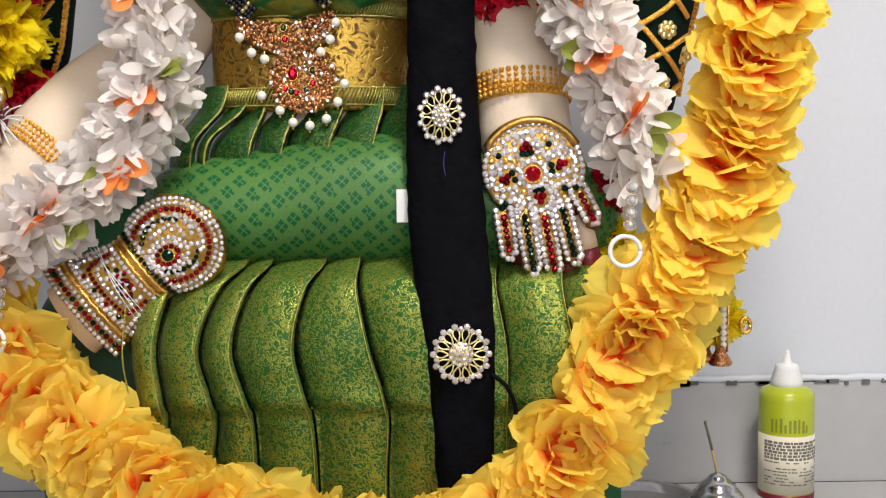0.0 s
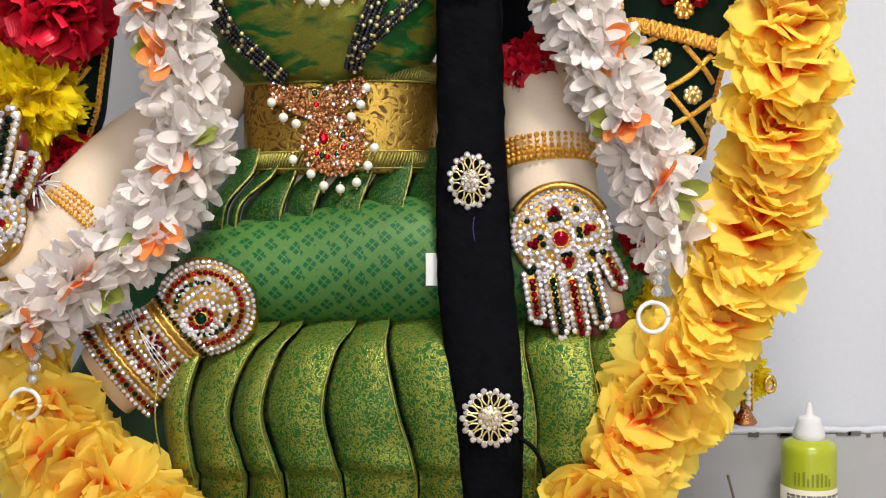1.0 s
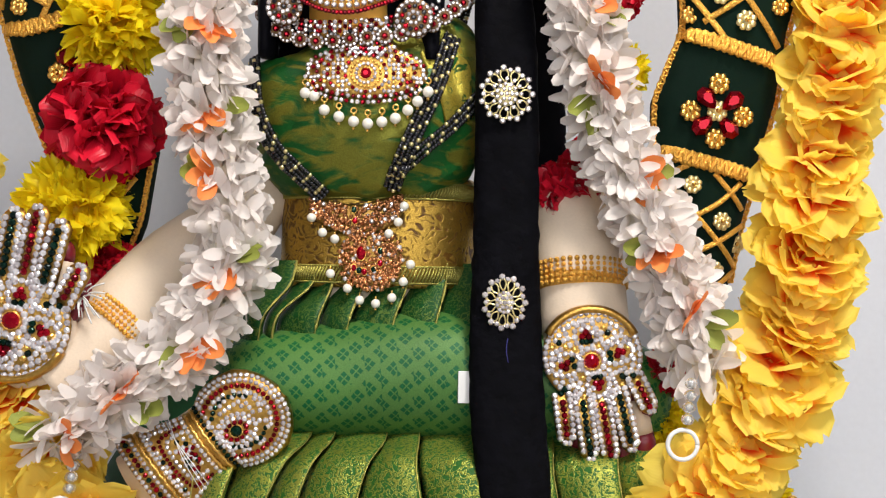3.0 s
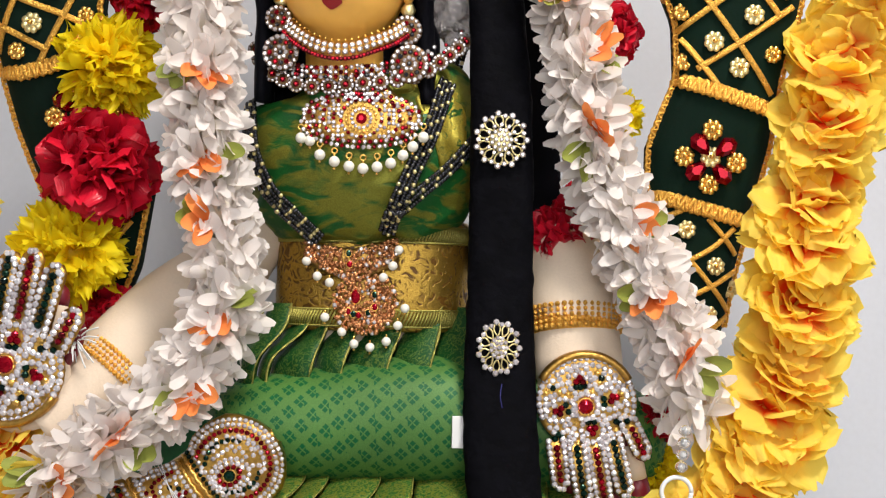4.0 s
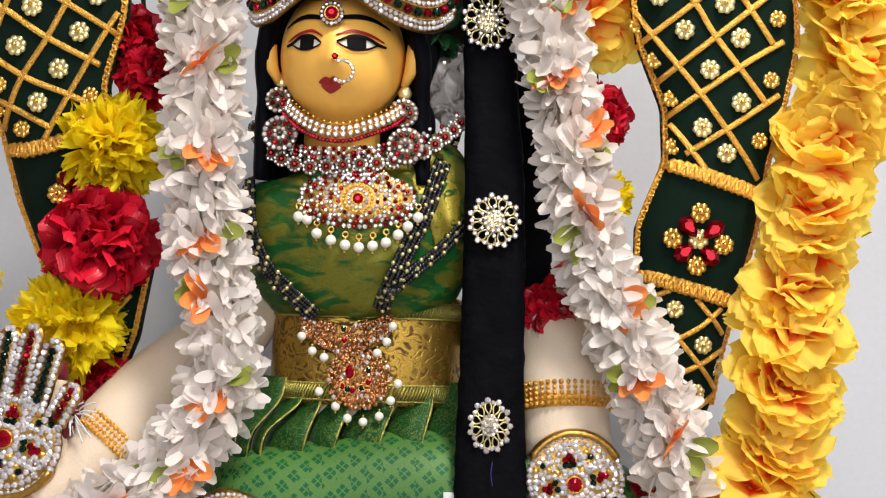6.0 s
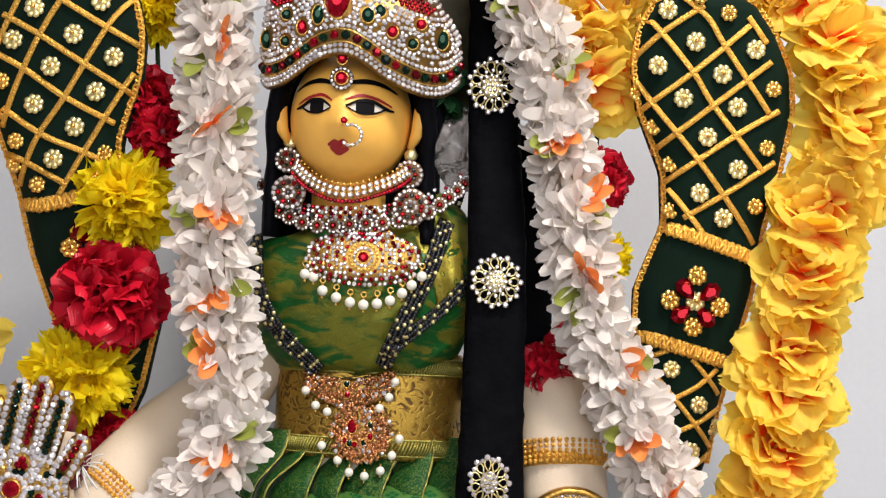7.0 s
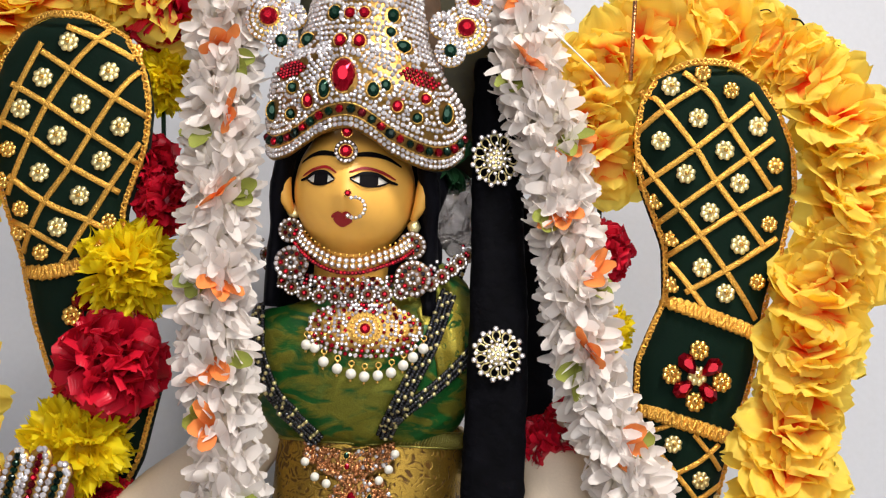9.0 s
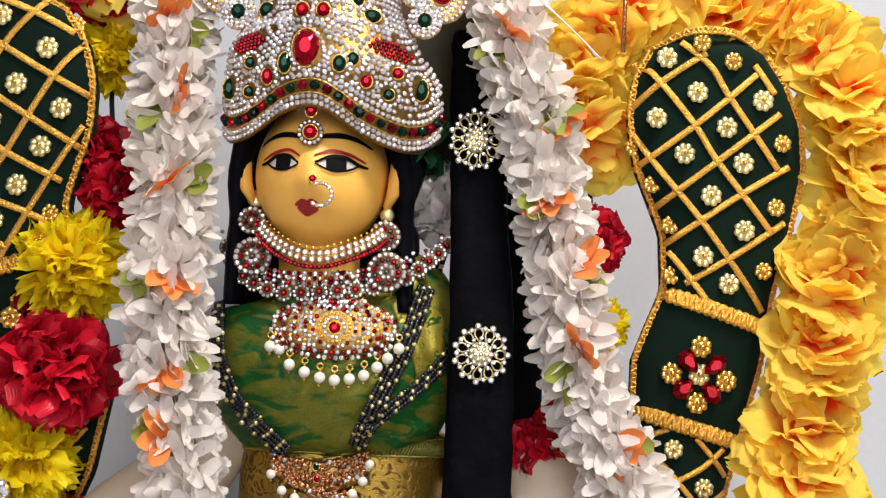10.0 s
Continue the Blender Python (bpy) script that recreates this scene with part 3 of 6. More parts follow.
for z in (0.355, 0.3685, 0.424, 0.437):
    bm = bmesh.new()
    tube(bm, [belt_at(2 * math.pi * k / 60, z, 0.0005) for k in range(61)], 0.0009)
    part("zari_edge", bm, ZARI, belt)
for z, lean in ((0.356, 0.0115), (0.425, 0.011)):
    bm = bmesh.new()
    for k in range(84):
        a = math.pi * (1 + k / 84)
        tube(bm, [belt_at(a, z, 0.0003), belt_at(a + 0.035, z + lean * 0.5, 0.0012), belt_at(a + 0.07, z + lean, 0.0003)], 0.0010, 5)
    tagged(part("woven_band", bm, ZARI, belt, "slanting gold weave along the belt's edge"), kind="stuff")


def pleated(name, label, ridges, seam=None, step=0.004, mat=SILK, edge=0.0011):
    """Cloth laid in overlapping pleats; ridges give each pleat's edge as a curve from top to bottom."""
    th = thing(name, label, "cloth", ridges[0][-1])
    curves = [spline(r, 64) for r in ridges]
    for i, (a, b) in enumerate(zip(curves, curves[1:])):
        bm = bmesh.new()
        cols = 9
        grid = []
        for j, (p, q) in enumerate(zip(a, b)):
            line = []
            for k in range(cols + 1):
                f = k / cols
                v = p.lerp(q, f)
                # each pleat lies over the next: proud at its far edge, tucked under at the near one
                v.y += -step * f ** 1.3 + step * 0.9 * (1 - f) ** 2.5 - 0.0030 * math.sin(math.pi * f)
                v.y += 0.0022 * noise.noise(v * 38) + 0.0010 * noise.noise(v * 110)
                if seam is not None:
                    v.y += 0.0045 * math.exp(-((v.z - seam) / 0.0022) ** 2) - 0.0035 * math.exp(-((v.z - seam - 0.012) / 0.008) ** 2)
                    v.y += 0.004 / (1 + math.exp((v.z - seam) / 0.0015))
                line.append(bm.verts.new(v))
            line.append(bm.verts.new(line[-1].co + Vector((0.0006, 0.012, 0))))
            line.insert(0, bm.verts.new(p + Vector((0.002, 0.010, 0))))
            grid.append(line)
        for g, h in zip(grid, grid[1:]):
            for k in range(len(g) - 1):
                bm.faces.new((g[k], h[k], h[k + 1], g[k + 1]))
        pl = part("pleat", bm, mat, th)
        bm = bmesh.new()
        pts = [Vector((p.x, p.y - step - 0.0005 + 0.0022 * noise.noise(p * 38) + (0.0 if seam is None else 0.004 / (1 + math.exp((p.z - seam) / 0.0015)) - 0.0035 * math.exp(-((p.z - seam - 0.012) / 0.008) ** 2)), p.z)) for p in a]
        loft(bm, pts, [(max(0.0003, edge * (1 + 0.9 * noise.noise(p * 220))), 0.0007) for p in pts], 6)
        part("zari_edge", bm, ZARI, pl, "gold thread pleat edge")
    return th


# skirt over the folded legs: pleats from the lap down over the front, then to the counter
def skirt_ridge(x_top, x_mid, x_seam, x_low):
    return [(x_top, 0.862, 0.240), (x_top, 0.832, 0.232), (x_top * 0.6 + x_mid * 0.4 - 0.004, 0.803, 0.214), (x_mid, 0.792, 0.170), (x_seam, 0.797, 0.121), (x_low, 0.805, 0.070), (x_low, 0.812, 0.0), (x_low, 0.815, TABLE)]


pleated("pleated_skirt", "green and gold brocade skirt in stitched pleats over the doll's legs", [
    skirt_ridge(-0.225, -0.236, -0.232, -0.235), skirt_ridge(-0.193, -0.2155, -0.2105, -0.215), skirt_ridge(-0.1524, -0.184, -0.1735, -0.179), skirt_ridge(-0.1337, -0.159, -0.1467, -0.145),
    skirt_ridge(-0.0922, -0.113, -0.102, -0.099), skirt_ridge(-0.0654, -0.0565, -0.044, -0.046), skirt_ridge(-0.01, 0.0, 0.004, 0.004), skirt_ridge(0.04, 0.045, 0.045, 0.045), skirt_ridge(0.09, 0.093, 0.09, 0.088), skirt_ridge(0.12, 0.128, 0.125, 0.12)], seam=0.121, step=0.0105, edge=0.0006)
DARK_GREEN = material("dark_green_cloth", (0.008, 0.045, 0.018), 0.7, vary=0.4, grain=300, coarse=25)
bm = bmesh.new()
loft(bm, spline([(-0.10, 0.895, TABLE), (-0.10, 0.893, 0.10), (-0.10, 0.893, 0.19), (-0.10, 0.90, 0.222)], 10), [(0.22, 0.05), (0.23, 0.052), (0.238, 0.053), (0.238, 0.053), (0.238, 0.053), (0.238, 0.052), (0.235, 0.050), (0.225, 0.048), (0.20, 0.04), (0.16, 0.03)], 36, 2.8)
tagged(part("seat_cushion", bm, DARK_GREEN), "dark green cloth covered seat under the doll's skirt", "cushion")
bm = bmesh.new()
box(bm, (-0.33, 0.955, TABLE), (0.158, 0.985, 0.29))
bmesh.ops.bevel(bm, geom=bm.edges[:], offset=0.004, segments=2, affect="EDGES")
tagged(part("backing_board", bm, material("green_cloth", (0.02, 0.16, 0.05), 0.7, vary=0.3, grain=300)), "green cloth covered board standing behind the doll", "board")

pleated("waist_pleats", "dark green silk pleats fanning below the doll's belt", [
    [(hi, 0.872, 0.372), (hi * 0.8 + lo * 0.2, 0.862, 0.352), (lo - 0.001, 0.850, 0.328), (lo - 0.006, 0.85, 0.305)] for hi, lo in ((-0.192, -0.212), (-0.170, -0.191), (-0.151, -0.180), (-0.138, -0.147), (-0.113, -0.122), (-0.077, -0.086), (-0.046, -0.052), (-0.010, -0.012))], step=0.010, mat=SILK_DARK, edge=0.0009)
cloth_body("folded_leg", "folded leg wrapped in green clover-figured cloth", CLOVER, [(-0.232, 0.853, 0.263), (-0.224, 0.855, 0.265), (-0.205, 0.858, 0.268), (-0.15, 0.862, 0.273), (-0.05, 0.866, 0.279), (0.06, 0.868, 0.272), (0.125, 0.87, 0.258), (0.14, 0.87, 0.255)], [(0.018, 0.018), (0.032, 0.034), (0.041, 0.043), (0.047, 0.047), (0.054, 0.050), (0.053, 0.050), (0.038, 0.038), (0.012, 0.012)], square=2.0, uv=True, n=60)
bm = bmesh.new()
box(bm, (-0.0355, 0.8135, 0.2635), (-0.022, 0.8146, 0.2885))
bmesh.ops.bevel(bm, geom=bm.edges[:], offset=0.0004, segments=1, affect="EDGES")
tagged(part("paper_tag", bm, TAG, smooth=False), "small white paper tag on the green cloth", "tag")


# Added black body standing for shoulder, hair and plait shadow in this gap.
bm = bmesh.new()
loft(bm, spline([(0.018, 0.902, 0.40), (0.020, 0.900, 0.46), (0.016, 0.895, 0.53), (0.004, 0.890, 0.60), (-0.004, 0.885, 0.66)], 14), [(0.034, 0.010)] * 9 + [(0.030, 0.010)] * 3 + [(0.022, 0.008), (0.012, 0.006)], 20, 2.4, fuzz=0.002)
tagged(part("dark_drape", bm, HAIR), "black filler added in the dark gap behind the plait", "drape")


# ---- the long plait ----
def plait():
    th = thing("hair_plait", "long flat black velvet-like hair plait hanging before the doll", "hair", (0.015, 0.80, 0.04))
    pts = spline([(0.016, 0.788, -0.02), (0.014, 0.787, 0.05), (0.0115, 0.787, 0.17), (0.003, 0.806, 0.26), (0.000, 0.821, 0.36), (0.000, 0.826, 0.44), (-0.002, 0.826, 0.53), (-0.008, 0.832, 0.63), (-0.012, 0.838, 0.70), (-0.014, 0.842, 0.76)], 90)
    half = spline([(0.019, 0, 0), (0.0195, 0, 0), (0.0255, 0, 0), (0.029, 0, 0), (0.0265, 0, 0), (0.0255, 0, 0), (0.0245, 0, 0), (0.022, 0, 0), (0.021, 0, 0), (0.020, 0, 0)], 90)
    bm = bmesh.new()
    loft(bm, pts, [(h.x + 0.0008 * noise.noise(p * 70), 0.0135) for p, h in zip(pts, half)], 36, 2.6, fuzz=0.0016)
    part("strand_body", bm, PLAIT, th)
    bm = bmesh.new()
    tube(bm, spline([(0.0015, 0.7945, 0.316), (0.0005, 0.7925, 0.307), (0.002, 0.792, 0.298)], 8), 0.00035, 4)
    part("loose_thread", bm, material("blue_thread", (0.03, 0.03, 0.20), 0.6), th, "short loose blue thread")


plait()


# ---- padded side ornaments of green velvet ----
class Padded:
    """A velvet pad with gold braid, leaning forward; mirrored for the other side."""

    def __init__(self, side, x_shift, y_shift, slant):
        self.s, self.dx, self.dy, self.slant = side, x_shift, y_shift, slant
        self.rows = [(0.350, 0.172, 0.190), (0.40, 0.142, 0.197), (0.46, 0.120, 0.209), (0.507, 0.1185, 0.219), (0.535, 0.128, 0.2215), (0.562, 0.138, 0.2235), (0.605, 0.1335, 0.233), (0.655, 0.110, 0.240), (0.688, 0.103, 0.236), (0.718, 0.105, 0.221), (0.740, 0.117, 0.203), (0.752, 0.137, 0.181)]
        self.z = [r[0] for r in self.rows]

    def edge(self, z):
        return float(np.interp(z, self.z, [r[1] for r in self.rows])), float(np.interp(z, self.z, [r[2] for r in self.rows]))

    def place(self, x, z, lift=0.0):
        a, b = self.edge(z)
        c, h = (a + b) / 2, (b - a) / 2
        u = min(1.0, abs((x - c) / h))
        y = 0.885 - (z - 0.40) * 0.24 - 0.026 * (1 - u ** 2.6) ** (1 / 2.6) - lift
        return Vector((self.s * x + self.dx + self.slant * (0.70 - z), y + self.dy, z))

    def body(self, th):
        bm = bmesh.new()
        n = 60
        p, sz = [], []
        for k in range(n):
            z = 0.350 + 0.402 * k / (n - 1)
            a, b = self.edge(z)
            end = min(1.0, 0.35 + 10 * min(z - 0.345, 0.758 - z) / 0.3)
            p.append(Vector((self.s * (a + b) / 2 + self.dx + self.slant * (0.70 - z), 0.885 - (z - 0.40) * 0.24 + self.dy, z)))
            sz.append(((b - a) / 2, 0.026 * max(0.5, end)))
        rings = []
        for c, (rx, ry) in zip(p, sz):
            ring = []
            for k in range(40):
                t = 2 * math.pi * k / 40
                e = 2 / 2.6
                ring.append(bm.verts.new(c + Vector((rx * math.copysign(abs(math.cos(t)) ** e, math.cos(t)), ry * math.copysign(abs(math.sin(t)) ** e, math.sin(t)), 0))))
            rings.append(ring)
        for a, b in zip(rings, rings[1:]):
            for k in range(40):
                bm.faces.new((a[k], a[(k + 1) % 40], b[(k + 1) % 40], b[k]))
        bm.faces.new(rings[0][::-1])
        bm.faces.new(rings[-1])
        part("velvet_body", bm, VELVET, th)

    def ribbon(self, th, line, w, name="gold_ribbon", scallop=0.0, mat=LACE, label=""):
        """A flat woven ribbon along (x, z) points laid on the pad."""
        bm = bmesh.new()
        pts = [self.place(x, z, 0.0012) for x, z in line]
        pts = [p for p, _ in even(pts, 0.0016, 200)] if len(pts) > 1 else pts
        if scallop:
            for off in (-1, 1):
                loft(bm, [p + self.side(pts, i) * off * w * 0.27 for i, p in enumerate(pts)], [(w * 0.26 * (1 + (0.25 * math.sin(i * 1.7))), 0.0013) for i in range(len(pts))], 6)
        else:
            loft(bm, pts, [(w * 0.5 * (1 + 0.06 * math.sin(i * 2.1)), 0.0009 + 0.0002 * (i % 2)) for i in range(len(pts))], 8, 3.0)
        if scallop:
            fine = [p for p, _ in even(pts, 0.0007, 600)]
            wave = [p + self.side(fine, i) * math.sin(i * 0.62) * w * 0.42 - Vector((0, 0.0012, 0)) for i, p in enumerate(fine)]
            loft(bm, wave, [(scallop * 0.45, scallop * 0.30)] * len(wave), 6)
        part(name, bm, mat, th, label)

    def side(self, pts, i):
        t = (pts[min(i + 1, len(pts) - 1)] - pts[max(i - 1, 0)]).normalized()
        return Vector((-t.z, 0, t.x))

    def sequin(self, th, x, z, r=0.0088, mat=None):
        """A pressed eight-petalled sequin with a bead at its centre."""
        c = self.place(x, z, 0.0016)
        bm = bmesh.new()
        for k in range(8):
            a = k * math.pi / 4 + 0.3
            ball(bm, c + Vector((math.cos(a) * r * 0.66, 0, math.sin(a) * r * 0.66)), r * 0.36, u=7, v=5, squash=(1, 0.55, 1))
        ball(bm, c, r * 0.5, u=8, v=5, squash=(1, 0.5, 1))
        sq = part("sequin_flower", bm, mat or PALE_GOLD, th, "pale gilt flower sequin")
        bm = bmesh.new()
        ball(bm, c + Vector((0, -r * 0.4, 0)), r * 0.24)
        part("bead", bm, GOLD, sq)


# gold ribbon lattice of each pad, in the pad's own width and height
RIBBONS = {
    1: [[(0.101, 0.6916), (0.1228, 0.7119), (0.1554, 0.734)], [(0.1111, 0.6518), (0.1529, 0.6837), (0.1948, 0.7213)], [(0.1254, 0.621), (0.1714, 0.6581), (0.2149, 0.6939)], [(0.1364, 0.5955), (0.1891, 0.6331), (0.2253, 0.656)], [(0.1522, 0.5656), (0.1863, 0.5872), (0.2263, 0.6156)],
        [(0.1059, 0.7313), (0.1495, 0.6826), (0.1694, 0.6558), (0.2162, 0.6042)], [(0.1035, 0.683), (0.1204, 0.6575), (0.1644, 0.6079), (0.2136, 0.5469)], [(0.1359, 0.7414), (0.1594, 0.7236), (0.1743, 0.7032), (0.2164, 0.6519)], [(0.139, 0.5900), (0.1689, 0.5533)], [(0.1921, 0.7275), (0.2102, 0.7072)]],
    -1: [[(0.1599, 0.7408), (0.1355, 0.7326), (0.1113, 0.7218)], [(0.1828, 0.7211), (0.1569, 0.7051), (0.1287, 0.6891), (0.107, 0.6785)], [(0.2112, 0.6953), (0.185, 0.6814), (0.1525, 0.6611), (0.117, 0.640)], [(0.2282, 0.6691), (0.1998, 0.6539), (0.1695, 0.6333), (0.1340, 0.616)], [(0.2230, 0.6235), (0.1916, 0.6029), (0.1602, 0.5912), (0.1401, 0.582)], [(0.2280, 0.5895), (0.2082, 0.5807), (0.1772, 0.5644)],
         [(0.1821, 0.7277), (0.207, 0.6911), (0.2268, 0.6612)], [(0.1277, 0.7409), (0.156, 0.7139), (0.1801, 0.6839), (0.2026, 0.6493), (0.2270, 0.6080)], [(0.108, 0.7130), (0.1287, 0.6891), (0.1695, 0.6333), (0.1966, 0.6003), (0.2196, 0.5627)], [(0.114, 0.657), (0.1408, 0.6194), (0.1602, 0.5912), (0.1852, 0.5557)]]}
RIBBONS_LOW = [[(0.1324, 0.4490), (0.1475, 0.455)], [(0.1549, 0.4141), (0.1748, 0.426), (0.192, 0.4424)], [(0.1614, 0.3864), (0.1793, 0.3961), (0.1969, 0.4081)], [(0.1752, 0.3562), (0.1925, 0.3708)], [(0.137, 0.436), (0.1572, 0.4141), (0.1773, 0.3914), (0.1915, 0.3738)], [(0.1686, 0.4487), (0.1835, 0.4331), (0.1950, 0.4195)]]
SEQUINS = {
    1: [(0.1267, 0.7303), (0.1503, 0.7053), (0.1221, 0.6867), (0.2, 0.702), (0.174, 0.681), (0.1441, 0.6609), (0.1885, 0.6556), (0.1661, 0.631), (0.1932, 0.6064), (0.1636, 0.586), (0.1845, 0.5665)],
    -1: [(0.1598, 0.729), (0.1838, 0.7004), (0.1303, 0.7084), (0.2051, 0.6758), (0.1554, 0.6818), (0.1772, 0.6561), (0.1268, 0.667), (0.195, 0.6265), (0.1443, 0.6389), (0.1646, 0.6103), (0.1853, 0.5843)]}
EDGE_SEQUINS = {
    1: [(0.1085, 0.6673), (0.123, 0.6393), (0.1385, 0.6094), (0.1425, 0.572), (0.1752, 0.7287), (0.1511, 0.7410), (0.2177, 0.6722), (0.2166, 0.6251), (0.2109, 0.5776)],
    -1: [(0.1120, 0.7300), (0.2200, 0.6441), (0.2290, 0.6207), (0.2150, 0.5978), (0.1450, 0.5921), (0.2200, 0.5798), (0.2017, 0.5638), (0.1549, 0.5711)]}


def padded_ornament(side, dx, dy, slant, label):
    P = Padded(side, dx, dy, slant)
    th = thing("padded_side_ornament", label, "ornament", P.place(0.181, 0.352), group="velvet side ornaments")
    P.body(th)

    def band(x):
        return 0.560 - (x - 0.131) * 0.30 if side > 0 else float(np.interp(x, [0.13, 0.16, 0.18, 0.20, 0.23], [0.566, 0.5595, 0.552, 0.5475, 0.5495]))

    def low(x):
        return 0.468 - (x - 0.12) * 0.26

    # lattice above the upper braid and below the lower one
    for pts in RIBBONS[side] + RIBBONS_LOW:
        run = [(p.x, p.z) for p in spline([(x, 0, z) for x, z in pts], 24)]
        P.ribbon(th, run, 0.0050 if pts[0][1] > 0.5 else 0.0044)
    # scalloped braid across and gold braid round the edge
    for f in (band, low):
        xs = np.linspace(0.1365, 0.2215, 22) if f is band else np.linspace(0.1225, 0.205, 22)
        P.ribbon(th, [(x, f(x)) for x in xs], 0.012, "scalloped_braid", 0.0042)
    for which in (0, 1):
        P.ribbon(th, [(P.edge(z)[which] + (0.0015 if which == 0 else -0.0015), z) for z in np.linspace(0.36, 0.738, 26)], 0.006, "edge_braid", 0.0022)
    P.ribbon(th, [(0.117, 0.7395), (0.140, 0.749), (0.160, 0.750), (0.181, 0.749), (0.203, 0.7395)], 0.006, "edge_braid", 0.0022)
    # sequins in the lozenges, gilt ones along the edges
    for x, z in SEQUINS[side]:
        P.sequin(th, x, z, 0.0084)
    for x, z in EDGE_SEQUINS[side]:
        P.sequin(th, x, z, 0.0072, GOLD)
    for x, z in ((0.1518, 0.4396), (0.1773, 0.4104), (0.1925, 0.3922), (0.1741, 0.3703)):
        P.sequin(th, x, z, 0.0078)
    # brooch of four red drops and gilt flowers on the plain field
    bx, bz = (0.167, 0.4955) if side > 0 else (0.160, 0.5165)
    for dx2, dz in ((0, 0), (0, 0.021), (0, -0.0215), (-0.021, 0.002), (0.021, -0.002)):
        P.sequin(th, bx + dx2, bz + dz + (0.002 if dx2 == 0 else 0), 0.0088, GOLD if dx2 or dz else None)
    for k in range(4):
        a = math.pi / 4 + k * math.pi / 2 - 0.1
        bm = bmesh.new()
        c = P.place(bx + side * math.cos(a) * 0.0138 * side, bz + math.sin(a) * 0.0138, 0.004)
        d = Vector((math.cos(a) * side, 0, math.sin(a)))
        e = Vector((-math.sin(a) * side, 0, math.cos(a)))
        rim = [c + d * 0.010 + e * 0.003, c + d * 0.004 + e * 0.0074, c - d * 0.006 + e * 0.0040, c - d * 0.010, c - d * 0.006 - e * 0.0040, c + d * 0.004 - e * 0.0074, c + d * 0.010 - e * 0.003]
        vs = [bm.verts.new(v) for v in rim]
        ups = [bm.verts.new(c + (v - c) * 0.5 + Vector((0, -0.004, 0))) for v in rim]
        for i in range(7):
            bm.faces.new((vs[i], vs[(i + 1) % 7], ups[(i + 1) % 7], ups[i]))
        bm.faces.new(ups)
        bm.faces.new(vs[::-1])
        part("red_drop", bm, RUBY, th, "faceted red glass drop", smooth=False)
    return th


padded_ornament(1, 0.0, 0.0, 0.0, "bottle-green velvet padded ornament with gold lattice, red brooch")
padded_ornament(-1, -0.196, -0.022, 0.14, "bottle-green velvet padded ornament with gold lattice, behind pompoms")


# ---- garlands ----
def yellow_flower_mesh(seed):
    random.seed(seed)
    bm = bmesh.new()
    for layer, (n, tilt, ln, w) in enumerate(((3, 0.50, 0.030, 0.026), (5, 0.95, 0.041, 0.036), (6, 1.30, 0.045, 0.040))):
        for k in range(n):
            a = 2 * math.pi * (k + 0.5 * layer) / n + random.uniform(-0.25, 0.25)
            t = tilt + random.uniform(-0.2, 0.2)
            m = Matrix.Rotation(a, 4, "Z") @ Matrix.Rotation(-t, 4, "X") @ Matrix.Translation((0, 0, 0.002))
            petal(bm, m, ln * random.uniform(0.85, 1.10), w * random.uniform(0.85, 1.15), cup=random.uniform(-0.15, 0.4), curl=random.uniform(-0.25, 0.45), ruffle=0.065, rows=7, cols=10, tip=0.70, teeth=0.05)
    return finish(bm, "silk_flower", YELLOW)


def yellow_garland():
    th = thing("yellow_garland", "thick garland of yellow and orange silk flowers round the doll", "garland", (0.0, 0.79, 0.03))
    meshes = [yellow_flower_mesh(k) for k in range(9)]
    path = [(0.080, 0.84, 0.672), (0.064, 0.835, 0.712), (0.070, 0.83, 0.748), (0.105, 0.825, 0.776), (0.150, 0.82, 0.790), (0.203, 0.815, 0.780), (0.254, 0.812, 0.745), (0.280, 0.812, 0.690), (0.282, 0.815, 0.625), (0.261, 0.82, 0.555), (0.249, 0.82, 0.490), (0.239, 0.815, 0.430), (0.229, 0.81, 0.375), (0.219, 0.805, 0.330), (0.203, 0.80, 0.285), (0.178, 0.795, 0.245), (0.154, 0.785, 0.200), (0.129, 0.78, 0.165), (0.108, 0.775, 0.130), (0.083, 0.77, 0.090), (0.055, 0.765, 0.055), (0.0, 0.765, 0.028), (-0.08, 0.765, 0.025), (-0.155, 0.77, 0.045), (-0.222, 0.775, 0.082), (-0.272, 0.78, 0.110), (-0.310, 0.785, 0.145), (-0.335, 0.79, 0.185), (-0.36, 0.80, 0.235), (-0.40, 0.81, 0.30), (-0.44, 0.815, 0.38), (-0.462, 0.815, 0.48), (-0.470, 0.812, 0.58), (-0.472, 0.808, 0.68), (-0.450, 0.80, 0.745), (-0.415, 0.80, 0.778), (-0.37, 0.80, 0.795), (-0.325, 0.805, 0.795), (-0.285, 0.81, 0.765)]
    random.seed(21)
    for i, (p, t) in enumerate(even(path, 0.0175, 900)):
        # the flower opens along the string, turned outwards and to the front
        out = Vector((random.uniform(-1, 1), random.uniform(-1.25, 0.3), random.uniform(-0.8, 0.8)))
        axis = (t * random.choice((-0.70, -0.70, 0.6)) + out * 0.36 + Vector((0.05, -0.85, 0.10))).normalized()
        ob = new("silk_flower", meshes[i % 9])
        ob.parent = th
        ob.matrix_parent_inverse = th.matrix_basis.inverted()
        ob.matrix_basis = toward(axis, random.random() * 6.3, p + Vector((random.uniform(-1, 1), random.uniform(-0.6, 0.6), random.uniform(-1, 1))) * 0.006) @ Matrix.Scale(random.uniform(0.92, 1.12), 4)
    bm = bmesh.new()
    tube(bm, spline(path, 160), 0.0016, 5)
    part("garland_string", bm, LEAF, th)


